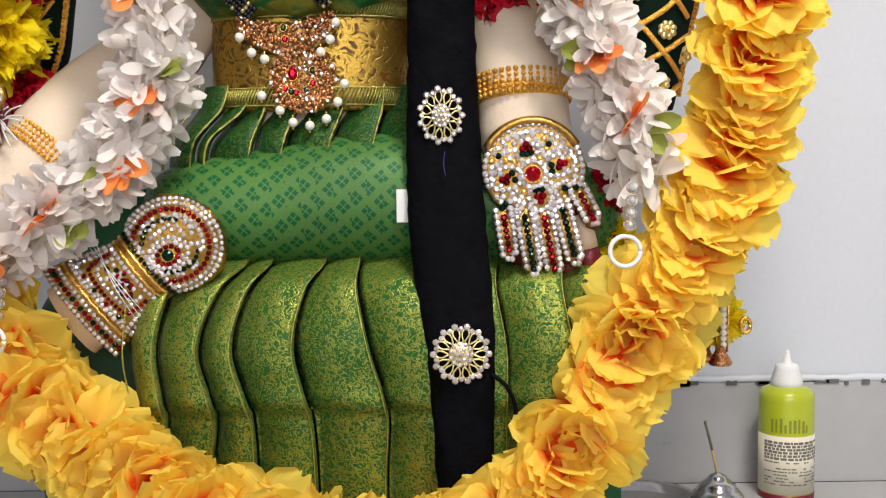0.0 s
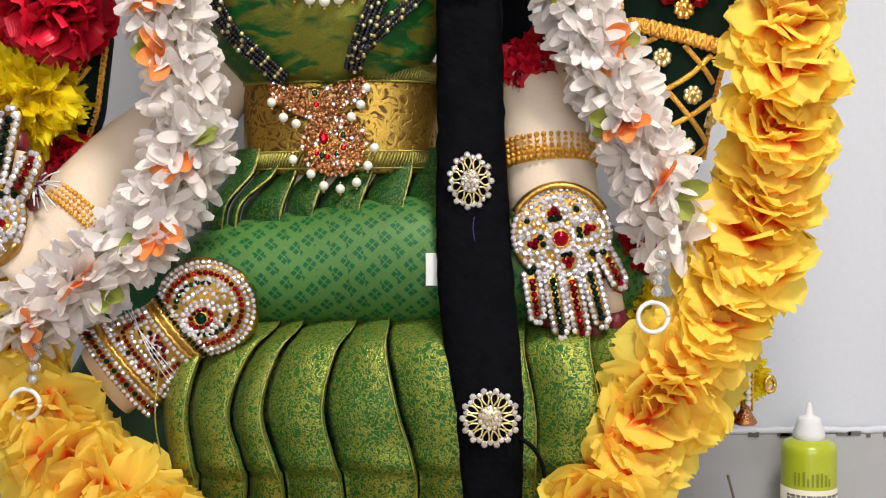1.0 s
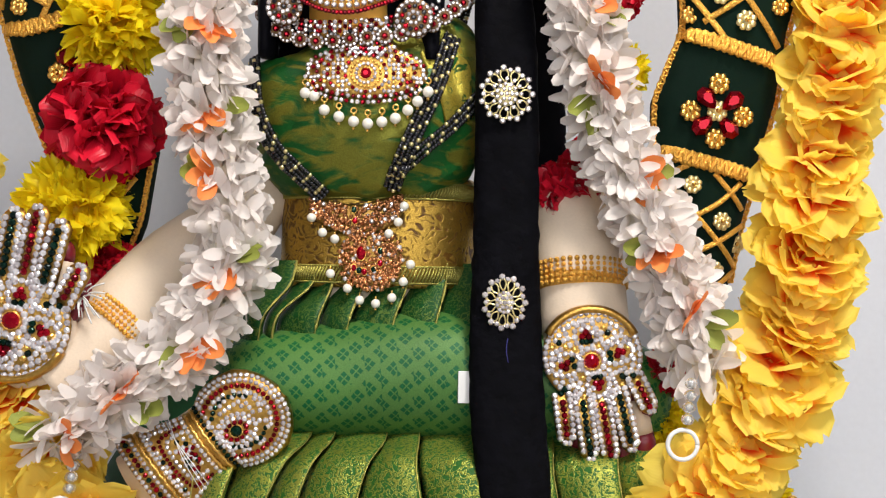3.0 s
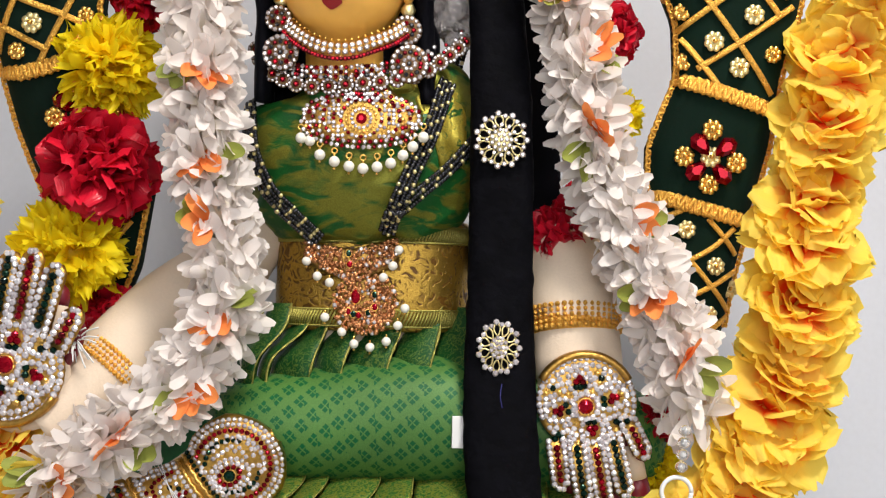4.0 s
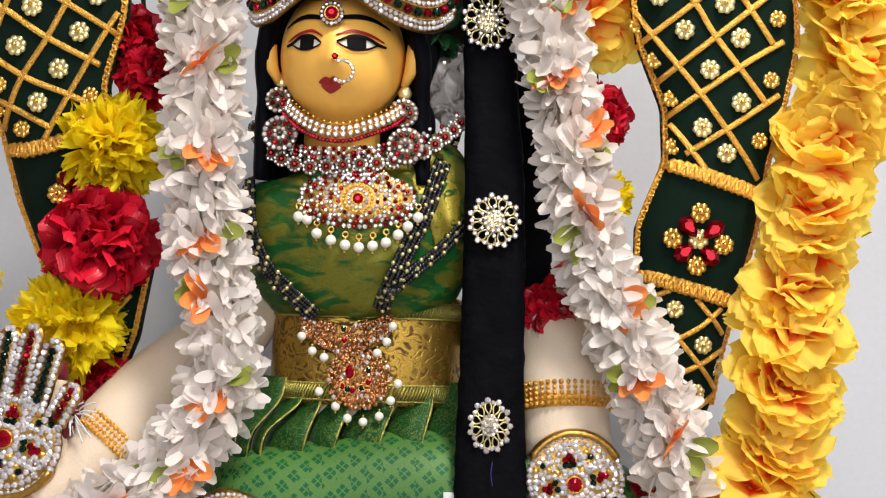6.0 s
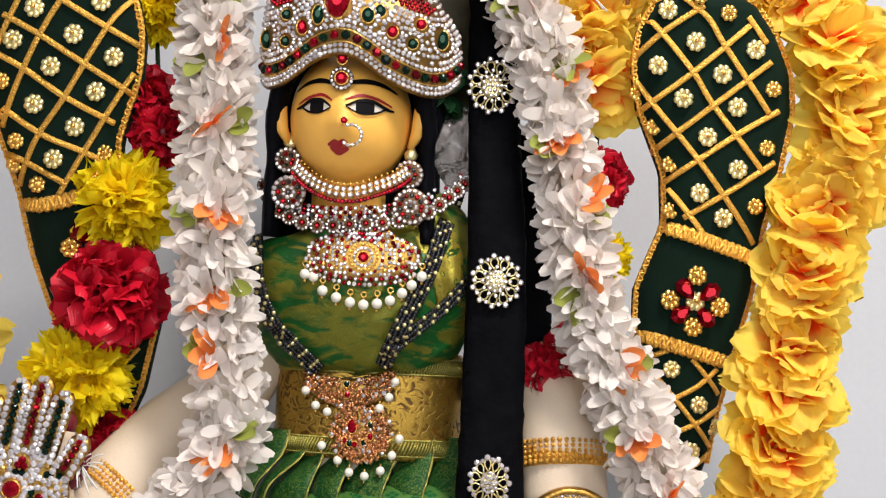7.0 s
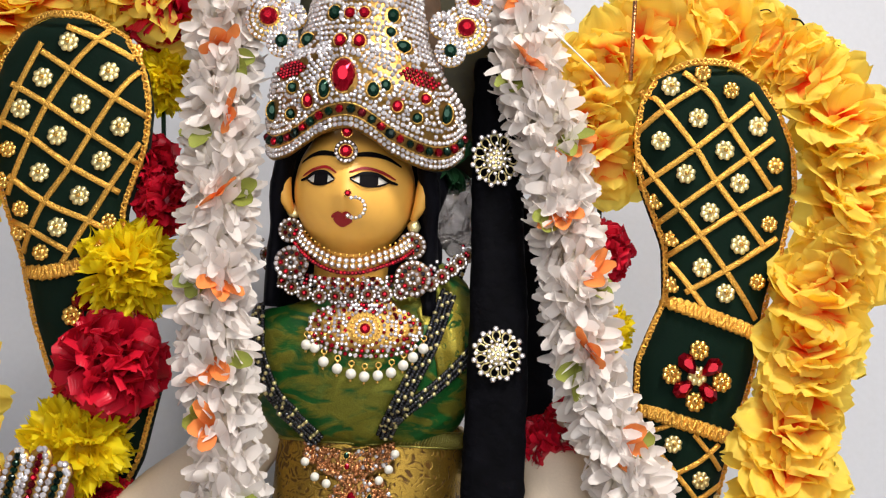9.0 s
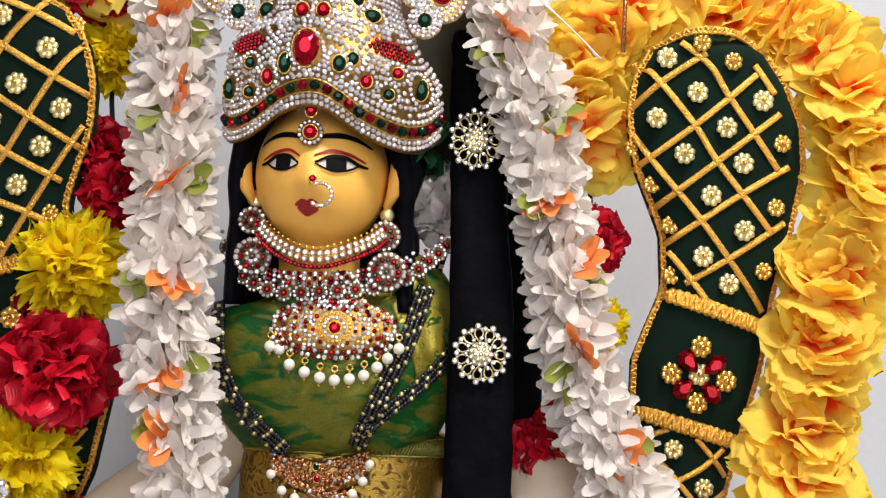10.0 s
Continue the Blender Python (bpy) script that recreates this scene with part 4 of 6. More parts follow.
yellow_garland()


def white_cluster_mesh(seed):
    """One bunch of five-petalled white florets round the string, which runs along z."""
    random.seed(seed)
    bm = bmesh.new()
    for k in range(11):
        a = 2 * math.pi * k * 0.382 + random.uniform(-0.25, 0.25)
        h = 0.016 - 0.0031 * k + random.uniform(-0.002, 0.002)
        d = Vector((math.cos(a), math.sin(a), random.uniform(-0.45, 0.35))).normalized()
        f = toward(d, random.random() * 6.3, Vector((0, 0, h)) + d * 0.010)
        for q in range(5):
            m = f @ Matrix.Rotation(2 * math.pi * q / 5 + random.uniform(-0.2, 0.2), 4, "Z") @ Matrix.Rotation(-random.uniform(0.75, 1.15), 4, "X") @ Matrix.Translation((0, 0, 0.002)) @ Matrix.Rotation(random.uniform(-0.3, 0.3), 4, "Z")
            petal(bm, m, random.uniform(0.030, 0.037), random.uniform(0.0104, 0.0126), cup=random.uniform(-0.05, 0.45), curl=random.uniform(-0.05, 0.30), rows=7, cols=4, tip=0.58)
    return finish(bm, "white_flower", WHITE)


def accent_mesh(seed, mat, name, n, ln, w):
    random.seed(seed)
    bm = bmesh.new()
    for k in range(n):
        m = Matrix.Rotation((k - (n - 1) / 2) * 0.75 + random.uniform(-0.15, 0.15), 4, "Y") @ Matrix.Rotation(random.uniform(0.0, 0.5), 4, "X")
        petal(bm, m, ln * random.uniform(0.85, 1.1), w, cup=0.35, curl=random.uniform(-0.1, 0.3), rows=5, cols=4, tip=0.6)
    return finish(bm, name, mat)


WHITE_MESHES = [white_cluster_mesh(40 + k) for k in range(6)]
ORANGE_MESHES = [accent_mesh(60 + k, ORANGE, "orange_flower", 3, 0.030, 0.017) for k in range(3)]
LEAF_MESHES = [accent_mesh(70 + k, LEAF, "leaf", 2, 0.030, 0.017) for k in range(3)]


def fronted(axis, at):
    """A frame whose z points along axis and whose face looks to the front."""
    z = Vector(axis).normalized()
    y = (Vector((0, 1, -0.15)) - z * z.dot(Vector((0, 1, -0.15)))).normalized()
    x = y.cross(z)
    return Matrix.Translation(at) @ Matrix((x, y, z)).transposed().to_4x4()


def white_garland(path, seed, label, facing):
    th = thing("white_garland", label, "garland", path[-1], group="white garlands")
    random.seed(seed)
    stops = even(path, 0.0205, 500)
    for i, (p, t) in enumerate(stops):
        ob = new("white_flower", WHITE_MESHES[(i + seed) % 6])
        ob.parent, ob.matrix_parent_inverse = th, th.matrix_basis.inverted()
        ob.matrix_basis = toward(t * random.choice((1, -1)), random.random() * 6.3, p) @ Matrix.Scale(random.uniform(0.82, 0.94), 4)
        if i % 3 == 1:
            for mesh, name, side in ((ORANGE_MESHES, "orange_flower", facing * (1 if i % 2 else 0.2)), (LEAF_MESHES, "leaf", facing * (1 if i % 2 else -1))):
                s = side * random.uniform(0.4, 1.0) if name == "leaf" else side * random.uniform(-0.6, 0.9)
                axis = Vector((s, -0.45 if name == "orange_flower" else -0.30, random.uniform(-0.7, 0.2))).normalized()
                q = p + t * 0.010 + axis * 0.010 + Vector((0, -0.006, 0))
                ob = new(name, mesh[i // 3 % 3])
                ob.parent, ob.matrix_parent_inverse = th, th.matrix_basis.inverted()
                ob.matrix_basis = fronted(axis, q) @ Matrix.Rotation(random.uniform(-0.6, 0.6), 4, "Z") @ Matrix.Scale(0.92, 4)
    bm = bmesh.new()
    tube(bm, spline(path, 60), 0.0012, 5)
    part("garland_string", bm, TAG, th)
    return th


white_garland([(0.012, 0.815, 0.835), (0.010, 0.81, 0.79), (0.010, 0.805, 0.745), (0.029, 0.80, 0.692), (0.041, 0.80, 0.640), (0.053, 0.80, 0.589), (0.061, 0.80, 0.538), (0.075, 0.80, 0.483), (0.097, 0.80, 0.432), (0.116, 0.80, 0.390), (0.134, 0.80, 0.348), (0.146, 0.80, 0.305)], 3, "garland of white silk florets hanging beside the plait", 1)
white_garland([(-0.240, 0.80, 0.83), (-0.243, 0.795, 0.785), (-0.242, 0.79, 0.735), (-0.238, 0.785, 0.673), (-0.234, 0.785, 0.621), (-0.232, 0.785, 0.575), (-0.231, 0.785, 0.529), (-0.225, 0.785, 0.484), (-0.215, 0.785, 0.440), (-0.209, 0.785, 0.400), (-0.214, 0.785, 0.354), (-0.240, 0.78, 0.312), (-0.275, 0.775, 0.280), (-0.310, 0.775, 0.257), (-0.325, 0.775, 0.247)], 8, "garland of white silk florets draped over the arm", -1)


def pompom_meshes(seed, mat, r, n, w, teeth):
    """Core, inner and outer ruffles of one pompom."""
    random.seed(seed)
    layers = [bmesh.new(), bmesh.new(), bmesh.new()]
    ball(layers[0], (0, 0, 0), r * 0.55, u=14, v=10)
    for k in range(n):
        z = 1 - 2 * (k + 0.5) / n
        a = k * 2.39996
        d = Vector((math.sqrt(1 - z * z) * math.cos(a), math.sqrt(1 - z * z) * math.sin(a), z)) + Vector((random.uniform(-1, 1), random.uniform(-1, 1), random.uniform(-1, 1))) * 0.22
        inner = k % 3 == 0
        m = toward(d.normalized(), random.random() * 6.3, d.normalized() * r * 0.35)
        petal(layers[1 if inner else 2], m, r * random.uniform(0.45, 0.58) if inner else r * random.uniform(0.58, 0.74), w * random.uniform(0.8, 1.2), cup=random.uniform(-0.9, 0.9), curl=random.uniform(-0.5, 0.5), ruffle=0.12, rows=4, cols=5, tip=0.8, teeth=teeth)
    return [finish(bm, nm, mat) for bm, nm in zip(layers, ("core", "inner_ruffle", "outer_ruffle"))]


for line, words in (([(-0.306, 0.84, 0.80), (-0.302, 0.84, 0.70), (-0.295, 0.84, 0.62), (-0.314, 0.83, 0.55), (-0.318, 0.83, 0.47), (-0.338, 0.84, 0.41), (-0.318, 0.86, 0.365)], "green string that holds the pompoms beside the raised arm"), ([(0.080, 0.845, 0.68), (0.085, 0.862, 0.60), (0.095, 0.88, 0.534), (0.06, 0.875, 0.46), (0.045, 0.87, 0.425)], "green string that holds the pompoms behind the white garland"), ([(0.205, 0.925, 0.140), (0.222, 0.93, 0.158), (0.238, 0.935, 0.172), (0.225, 0.90, 0.24), (0.212, 0.84, 0.30)], "green string that holds the pompoms behind the yellow garland")):
    bm = bmesh.new()
    tube(bm, spline(line, 40), 0.002, 6)
    tagged(part("pompom_string", bm, DARK_GREEN), words, "string", group="pompom strings")
LEMON_POMS = [pompom_meshes(80 + k, LEMON, 0.040, 250, 0.016, 0.16) for k in range(2)]
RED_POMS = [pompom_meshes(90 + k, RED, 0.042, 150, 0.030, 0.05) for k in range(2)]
for i, (kind, x, y, z, s) in enumerate((("r", -0.306, 0.815, 0.778, 0.85), ("y", -0.300, 0.83, 0.724, 0.78), ("r", -0.303, 0.825, 0.648, 0.62), ("r", -0.288, 0.825, 0.616, 0.68), ("y", -0.312, 0.815, 0.555, 1.08), ("r", -0.317, 0.815, 0.478, 1.12), ("y", -0.340, 0.825, 0.410, 1.12), ("r", -0.318, 0.85, 0.365, 0.6),
        ("r", 0.085, 0.86, 0.600, 0.7), ("y", 0.095, 0.87, 0.534, 0.6), ("r", 0.046, 0.868, 0.428, 0.78), ("r", 0.072, 0.880, 0.455, 0.6), ("y", 0.238, 0.94, 0.170, 0.62), ("r", 0.212, 0.925, 0.145, 0.42), ("y", 0.125, 0.86, 0.245, 0.7), ("r", 0.13, 0.85, 0.285, 0.5))):
    red = kind == "r"
    th = thing("red_pompom" if red else "yellow_pompom", "red satin carnation pompom strung beside the doll" if red else "lemon-yellow ruffled pompom strung beside the doll", "pompom", (x, y, z), group="pompoms")
    for mesh in (RED_POMS if red else LEMON_POMS)[i % 2]:
        ob = new(mesh.name.split(".")[0], mesh)
        ob.parent = th
        tagged(ob, kind="" if ob.name.startswith("core") else "stuff")
        ob.matrix_basis = Euler((i * 1.3, i * 0.7, i * 2.1)).to_matrix().to_4x4() @ Matrix.Scale(s, 4)


# ---- jewellery ----
class Stones:
    """Gathers set stones by colour, then makes one part for each colour."""

    def __init__(self, th):
        self.th, self.sets, self.placed = th, {}, []

    def put(self, colour, c, r, n=(0, -1, 0)):
        bm = self.sets.setdefault(colour, bmesh.new())
        stone(bm, c, r, n)
        self.placed.append(Vector(c))

    def fill(self, colours, pts, gap, r):
        """Stones at those places that are still bare."""
        for p in pts:
            if all((p - q).length > gap for q in self.placed):
                self.put(random.choice(colours), p, r * random.uniform(0.9, 1.05), Vector((random.uniform(-1, 1) * 0.15, -1, random.uniform(-1, 1) * 0.15)))

    def row(self, colours, pts, step, r, n=(0, -1, 0), skip=0.0):
        for i, (p, _) in enumerate(even(pts, step, 160)):
            if random.random() >= skip:
                c = colours[i % len(colours)]
                self.put(c, p, r * random.uniform(0.92, 1.06), Vector(n) + Vector((random.uniform(-1, 1), 0, random.uniform(-1, 1))) * 0.14)

    def done(self):
        names = {"w": ("rhinestone_paving", STONE), "r": ("red_stone_paving", RUBY), "g": ("green_stone_paving", EMERALD), "k": ("black_stone_paving", JET), "a": ("rose_gold_beadwork", ROSE_GOLD), "o": ("gold_beadwork", GOLD)}
        for c, bm in self.sets.items():
            tagged(part(names[c][0], bm, names[c][1], self.th, smooth=False), kind="stuff")


def gem(th, c, rx, rz, mat, n=(0, -1, 0), name="large_stone", label=""):
    """One large faceted stone in a claw rim."""
    bm = bmesh.new()
    stone(bm, (0, 0, 0), 1.0, n, sides=11, high=0.6)
    for v in bm.verts:
        v.co = Vector(c) + Vector((v.co.x * rx, v.co.y * min(rx, rz), v.co.z * rz))
    g = part(name, bm, mat, th, label, smooth=False)
    bm = bmesh.new()
    tube(bm, [Vector(c) + Vector((rx * 1.06 * math.cos(a), 0.0006, rz * 1.06 * math.sin(a))) for a in [2 * math.pi * k / 20 for k in range(21)]], 0.0006, 5)
    part("claw_rim", bm, GOLD, g)


def ring_pts(c, rx, rz, a0=0.0, a1=2 * math.pi, n=32, y=None):
    c = Vector(c)
    return [c + Vector((rx * math.cos(a0 + (a1 - a0) * k / n), 0, rz * math.sin(a0 + (a1 - a0) * k / n))) for k in range(n + 1)]


def pearl(th, c, r, hang=0.0):
    bm = bmesh.new()
    ball(bm, c, r, u=14, v=10)
    p = part("pearl", bm, PEARL, th, "round cream pearl")
    bm = bmesh.new()
    c = Vector(c)
    ball(bm, c - Vector((0, 0, r * 1.25)), r * 0.28)
    tube(bm, [c + Vector((0, 0, r)), c + Vector((0, 0, r + max(hang, 0.001)))], r * 0.22, 5)
    part("pearl_pin", bm, GOLD, p)


SETTING = material("worn_gilt_setting", (0.52, 0.30, 0.07), 0.35, metal=1.0, vary=0.4, grain=300, bump=0.3)


# crown
def crown_half(z):
    return float(np.interp(z, [0.65, 0.69, 0.705, 0.722, 0.737, 0.752, 0.79, 0.85], [0.083, 0.083, 0.081, 0.074, 0.064, 0.054, 0.046, 0.038]))


def crown_mid(z):
    return float(np.interp(z, [0.70, 0.725, 0.76], [-0.1215, -0.128, -0.126]))


def crown_at(u, z, lift=0.0):
    h = crown_half(z)
    y0 = float(np.interp(z, [0.65, 0.70, 0.73, 0.76, 0.85], [0.758, 0.740, 0.744, 0.752, 0.765]))
    deep = float(np.interp(z, [0.65, 0.70, 0.75, 0.85], [0.070, 0.075, 0.052, 0.036]))
    return Vector((crown_mid(z) + u * h, y0 + deep * (1 - math.sqrt(max(0.0, 1 - 0.95 * u * u))) - lift, z))


CROWN_EDGE = spline([(-1.0, 0, 0.662), (-0.90, 0, 0.6545), (-0.74, 0, 0.6545), (-0.57, 0, 0.661), (-0.41, 0, 0.669), (-0.24, 0, 0.6735), (-0.07, 0, 0.6735), (0.105, 0, 0.667), (0.28, 0, 0.658), (0.50, 0, 0.6515), (0.70, 0, 0.6495), (0.87, 0, 0.6555), (1.0, 0, 0.670)], 120)


def crown_low(u):
    """The crown's waved lower edge."""
    return float(np.interp(u, [p.x for p in CROWN_EDGE], [p.z for p in CROWN_EDGE]))


def build_crown():
    th = thing("jewelled_headdress", "tall white rhinestone crown with red and green stones", "headdress", (-0.1215, 0.80, 0.69))
    bm = bmesh.new()
    cols, rows = 44, 28
    grid = [[crown_at(2 * i / cols - 1, crown_low(2 * i / cols - 1) - 0.003 + (0.85 - crown_low(2 * i / cols - 1)) * j / rows) for i in range(cols + 1)] for j in range(rows + 1)]
    fr = [[bm.verts.new(v) for v in l] for l in grid]
    bk = [[bm.verts.new(v + Vector((0, 0.005, 0))) for v in l] for l in grid]
    for j in range(rows):
        for i in range(cols):
            bm.faces.new((fr[j][i], fr[j][i + 1], fr[j + 1][i + 1], fr[j + 1][i]))
            bm.faces.new((bk[j][i + 1], bk[j][i], bk[j + 1][i], bk[j + 1][i + 1]))
    for i in range(cols):
        bm.faces.new((fr[0][i + 1], fr[0][i], bk[0][i], bk[0][i + 1]))
    part("crown_shell", bm, ANTIQUE, th)
    st = Stones(th)
    random.seed(11)
    # large stones: u, z, half-width, half-height, colour
    big = [(-0.17, 0.711, 0.0095, 0.0135, "r"), (-0.92, 0.690, 0.005, 0.008, "g"), (0.80, 0.692, 0.005, 0.008, "g"), (-0.53, 0.692, 0.0042, 0.006, "r"), (0.33, 0.690, 0.0042, 0.0048, "r"),
           (-0.38, 0.700, 0.0045, 0.0075, "g"), (0.10, 0.700, 0.0048, 0.006, "g"), (-0.47, 0.767, 0.005, 0.006, "g"), (0.45, 0.767, 0.005, 0.006, "g"), (-0.22, 0.766, 0.0045, 0.0045, "r"), (0.0, 0.7665, 0.0045, 0.0045, "r"),
           (-0.26, 0.741, 0.0048, 0.0055, "r"), (-0.01, 0.741, 0.0048, 0.0055, "r"), (0.55, 0.741, 0.0065, 0.005, "g"), (-0.75, 0.745, 0.0055, 0.006, "g"),
           (-0.70, 0.6835, 0.0042, 0.0042, "g"), (0.23, 0.7045, 0.0042, 0.0050, "g"), (0.52, 0.6835, 0.0042, 0.0042, "g"), (0.60, 0.699, 0.0042, 0.0042, "r"), (-0.70, 0.7035, 0.0042, 0.0042, "g"), (0.42, 0.752, 0.0042, 0.0042, "g")]
    lens = [(-0.74, 0.719, 0.012, 0.0055), (0.62, 0.716, 0.015, 0.0065)]
    taken = []
    for u, z, rx, rz, c in big:
        p = crown_at(u, z, 0.0008)
        gem(th, p, rx, rz, RUBY if c == "r" else EMERALD)
        taken.append((p, rx + 0.0015, rz + 0.0015))
        if rx > 0.004:
            st.row("w", [crown_at(u + (rx + 0.0032) * math.cos(a) / crown_half(z), z + (rz + 0.0032) * math.sin(a), 0.0004) for a in [2 * math.pi * k / 24 for k in range(25)]], 0.0040, 0.0019)
            taken[-1] = (p, rx + 0.0052, rz + 0.0052)
    for u, z, rx, rz in lens:
        p = crown_at(u, z)
        for i in range(-4, 5):
            for j in range(-2, 3):
                if (i / 4.4) ** 2 + (j / 2.4) ** 2 < 1:
                    st.put("r", crown_at(u + i * rx / 4 / crown_half(z), z + j * rz / 2.2, 0.0004), 0.0019)
        taken.append((p, rx + 0.002, rz + 0.002))

    def free(p):
        return all(((p.x - q.x) / a) ** 2 + ((p.z - q.z) / b) ** 2 > 1 for q, a, b in taken)

    def line(fz, step, r, colours="w", skip=0.0, lift=0.0004):
        pts = [crown_at(u, fz(u), lift) for u in np.linspace(-0.985, 0.985, 60)]
        for i, (p, t) in enumerate(even(pts, step, 300)):
            if free(p) and random.random() >= skip:
                u = (p.x - crown_mid(p.z)) / crown_half(p.z)
                n = Vector((u * 0.9, -1, 0.1)) + Vector((random.uniform(-1, 1), 0, random.uniform(-1, 1))) * 0.16
                st.put(colours[i % len(colours)], p, r * random.uniform(0.80, 1.06), n)

    line(lambda u: crown_low(u), 0.0044, 0.0024)
    line(lambda u: crown_low(u) + 0.0040, 0.0044, 0.0023)
    line(lambda u: crown_low(u) + 0.0108, 0.0092, 0.0043, "rg", lift=0.0016)
    for off in (0.0062, 0.0150):
        bm = bmesh.new()
        tube(bm, [crown_at(u, crown_low(u) + off, 0.001) for u in np.linspace(-0.99, 0.99, 60)], 0.0007, 5)
        part("gold_wire", bm, GOLD, th)
    for k in range(14):
        f = 0.0178 + 0.0041 * k
        line(lambda u: crown_low(u) * (1 - k / 26) + 0.668 * (k / 26) + f, 0.0045, 0.00235, skip=0.15 if k % 4 else 0.02)
    z = 0.7335
    while z < 0.846:
        line(lambda u: z, 0.0047, 0.0025, skip=0.01)
        z += 0.0050
    st.done()
    # scrolled side wings
    for cx, cz, s in ((-0.204, 0.765, -1), (-0.0445, 0.765, 1)):
        bm = bmesh.new()
        for dx, dz, r in ((0, 0, 0.021), (-s * 0.011, -0.020, 0.013), (s * 0.006, 0.024, 0.016), (-s * 0.018, 0.002, 0.012)):
            ball(bm, (cx + dx, 0.775, cz + dz), r, u=18, v=10, squash=(1, 0.2, 1))
        w = part("side_wing", bm, GOLD, th, "scrolled gold wing set with stones")
        ws = Stones(w)
        for dx, dz, r in ((0, 0, 0.019), (-s * 0.011, -0.020, 0.0115), (s * 0.006, 0.024, 0.014), (-s * 0.018, 0.002, 0.010)):
            for q in (1.0, 0.76, 0.54):
                ws.row("w", ring_pts((cx + dx, 0.7715 - 0.0015 * (1 - q), cz + dz), r * q, r * q), 0.0041, 0.002)
        ws.done()
        gem(w, (cx + s * 0.001, 0.769, cz), 0.0075, 0.0075, RUBY)
        gem(w, (cx - s * 0.011, 0.770, cz - 0.020), 0.0055, 0.0060, EMERALD)
        gem(w, (cx + s * 0.006, 0.770, cz + 0.024), 0.005, 0.005, RUBY)


build_crown()
bm = bmesh.new()
spin_body(bm, [(0.03, -0.10), (0.045, -0.07), (0.052, -0.03), (0.05, 0.0), (0.046, 0.03), (0.040, 0.06), (0.02, 0.085)], (-0.112, 0.86, 0.78), 28)
tagged(part("brown_coconut", bm, material("brown_husk", (0.055, 0.028, 0.012), 0.7, vary=0.5, grain=120, bump=0.6)), "brown coconut standing behind the crown", "coconut")


bm = bmesh.new()
loft(bm, spline([(-0.10, 0.905, 0.66), (-0.10, 0.902, 0.72), (-0.10, 0.895, 0.80), (-0.10, 0.89, 0.88)], 14), [(0.07, 0.02), (0.085, 0.022)] + [(0.098, 0.024)] * 10 + [(0.09, 0.022), (0.06, 0.018)], 30, 2.6, fuzz=0.003)
tagged(part("backrest_cushion", bm, material("olive_brown_cloth", (0.035, 0.030, 0.010), 0.8, vary=0.6, grain=200, coarse=30)), "dark olive-brown cloth cushion behind the crown", "cushion")


# forehead drop, nose ring, earrings
def disc_jewel(th, c, r, rings, name="disc"):
    bm = bmesh.new()
    ball(bm, c, r * 1.04, u=22, v=8, squash=(1, 0.16, 1))
    d = part(name, bm, DARK_SETTING, th)
    st = Stones(d)
    c = Vector(c)
    for f, cols, rs in rings:
        if f == 0:
            st.put(cols, c + Vector((0, -r * 0.168, 0)), rs * 1.2)
        else:
            st.row(cols, ring_pts(c + Vector((0, -r * 0.168 * math.sqrt(1 - 0.9 * f * f), 0)), r * f, r * f), rs * 2.12, rs)
    st.done()
    return d


tk = thing("forehead_drop", "red stone forehead drop in a white rhinestone rim", "jewellery", (-0.133, 0.762, 0.65))
disc_jewel(tk, (-0.133, 0.7615, 0.6545), 0.0092, [(0.86, "w", 0.0016)], "rim")
gem(tk, (-0.133, 0.759, 0.6545), 0.0050, 0.0050, RUBY)
gem(tk, (-0.133, 0.757, 0.670), 0.0042, 0.0050, RUBY)
bm = bmesh.new()
ball(bm, (-0.1325, 0.7665, 0.6425), 0.0021, squash=(1, 0.5, 1))
tagged(part("painted_dot", bm, LIP), "small red dot on the doll's forehead", "dot")
nr = thing("nose_ring", "crescent nose ring of white rhinestones", "jewellery", (-0.1225, 0.757, 0.608))
bm = bmesh.new()
arc = ring_pts((-0.1225, 0.7545, 0.6085), 0.0082, 0.0082, math.pi * 0.62, -math.pi * 0.72)
tube(bm, arc, 0.0013, 6)
part("ring_wire", bm, GOLD, nr)
st = Stones(nr)
st.row("w", [p + Vector((0, -0.001, 0)) for p in arc], 0.0034, 0.0017)
st.done()
gem(nr, (-0.1285, 0.753, 0.6195), 0.0026, 0.0026, RUBY)
for x1, z0, z1, z2, x0, ra, rb in ((-0.179, 0.612, 0.5965, 0.5685, -0.1755, 0.0105, 0.0140), (-0.078, 0.608, 0.589, 0.5615, -0.0750, 0.0120, 0.0150)):
    er = thing("earring", "double-disc earring of white, red and black stones", "jewellery", (x0, 0.81, z2 - 0.015), group="earrings")
    disc_jewel(er, (x1, 0.812, z1), ra, [(0.86, "w", 0.0019), (0.46, "rk", 0.0021), (0, "w", 0.0017)], "upper_disc")
    disc_jewel(er, (x0, 0.806, z2), rb, [(0.88, "w", 0.0021), (0.60, "rk", 0.0021), (0.30, "w", 0.0018), (0, "k", 0.0018)], "lower_disc")
    bm = bmesh.new()
    loft(bm, spline([(x1, 0.815, z1 + 0.011), (x1 + 0.001, 0.814, z0), (x1 + 0.001, 0.816, z0 + 0.008)], 6), [(0.002, 0.002), (0.005, 0.003), (0.006, 0.003), (0.004, 0.003), (0.002, 0.002), (0.001, 0.001)], 10)
    part("ear_hook", bm, PALE_GOLD, er)

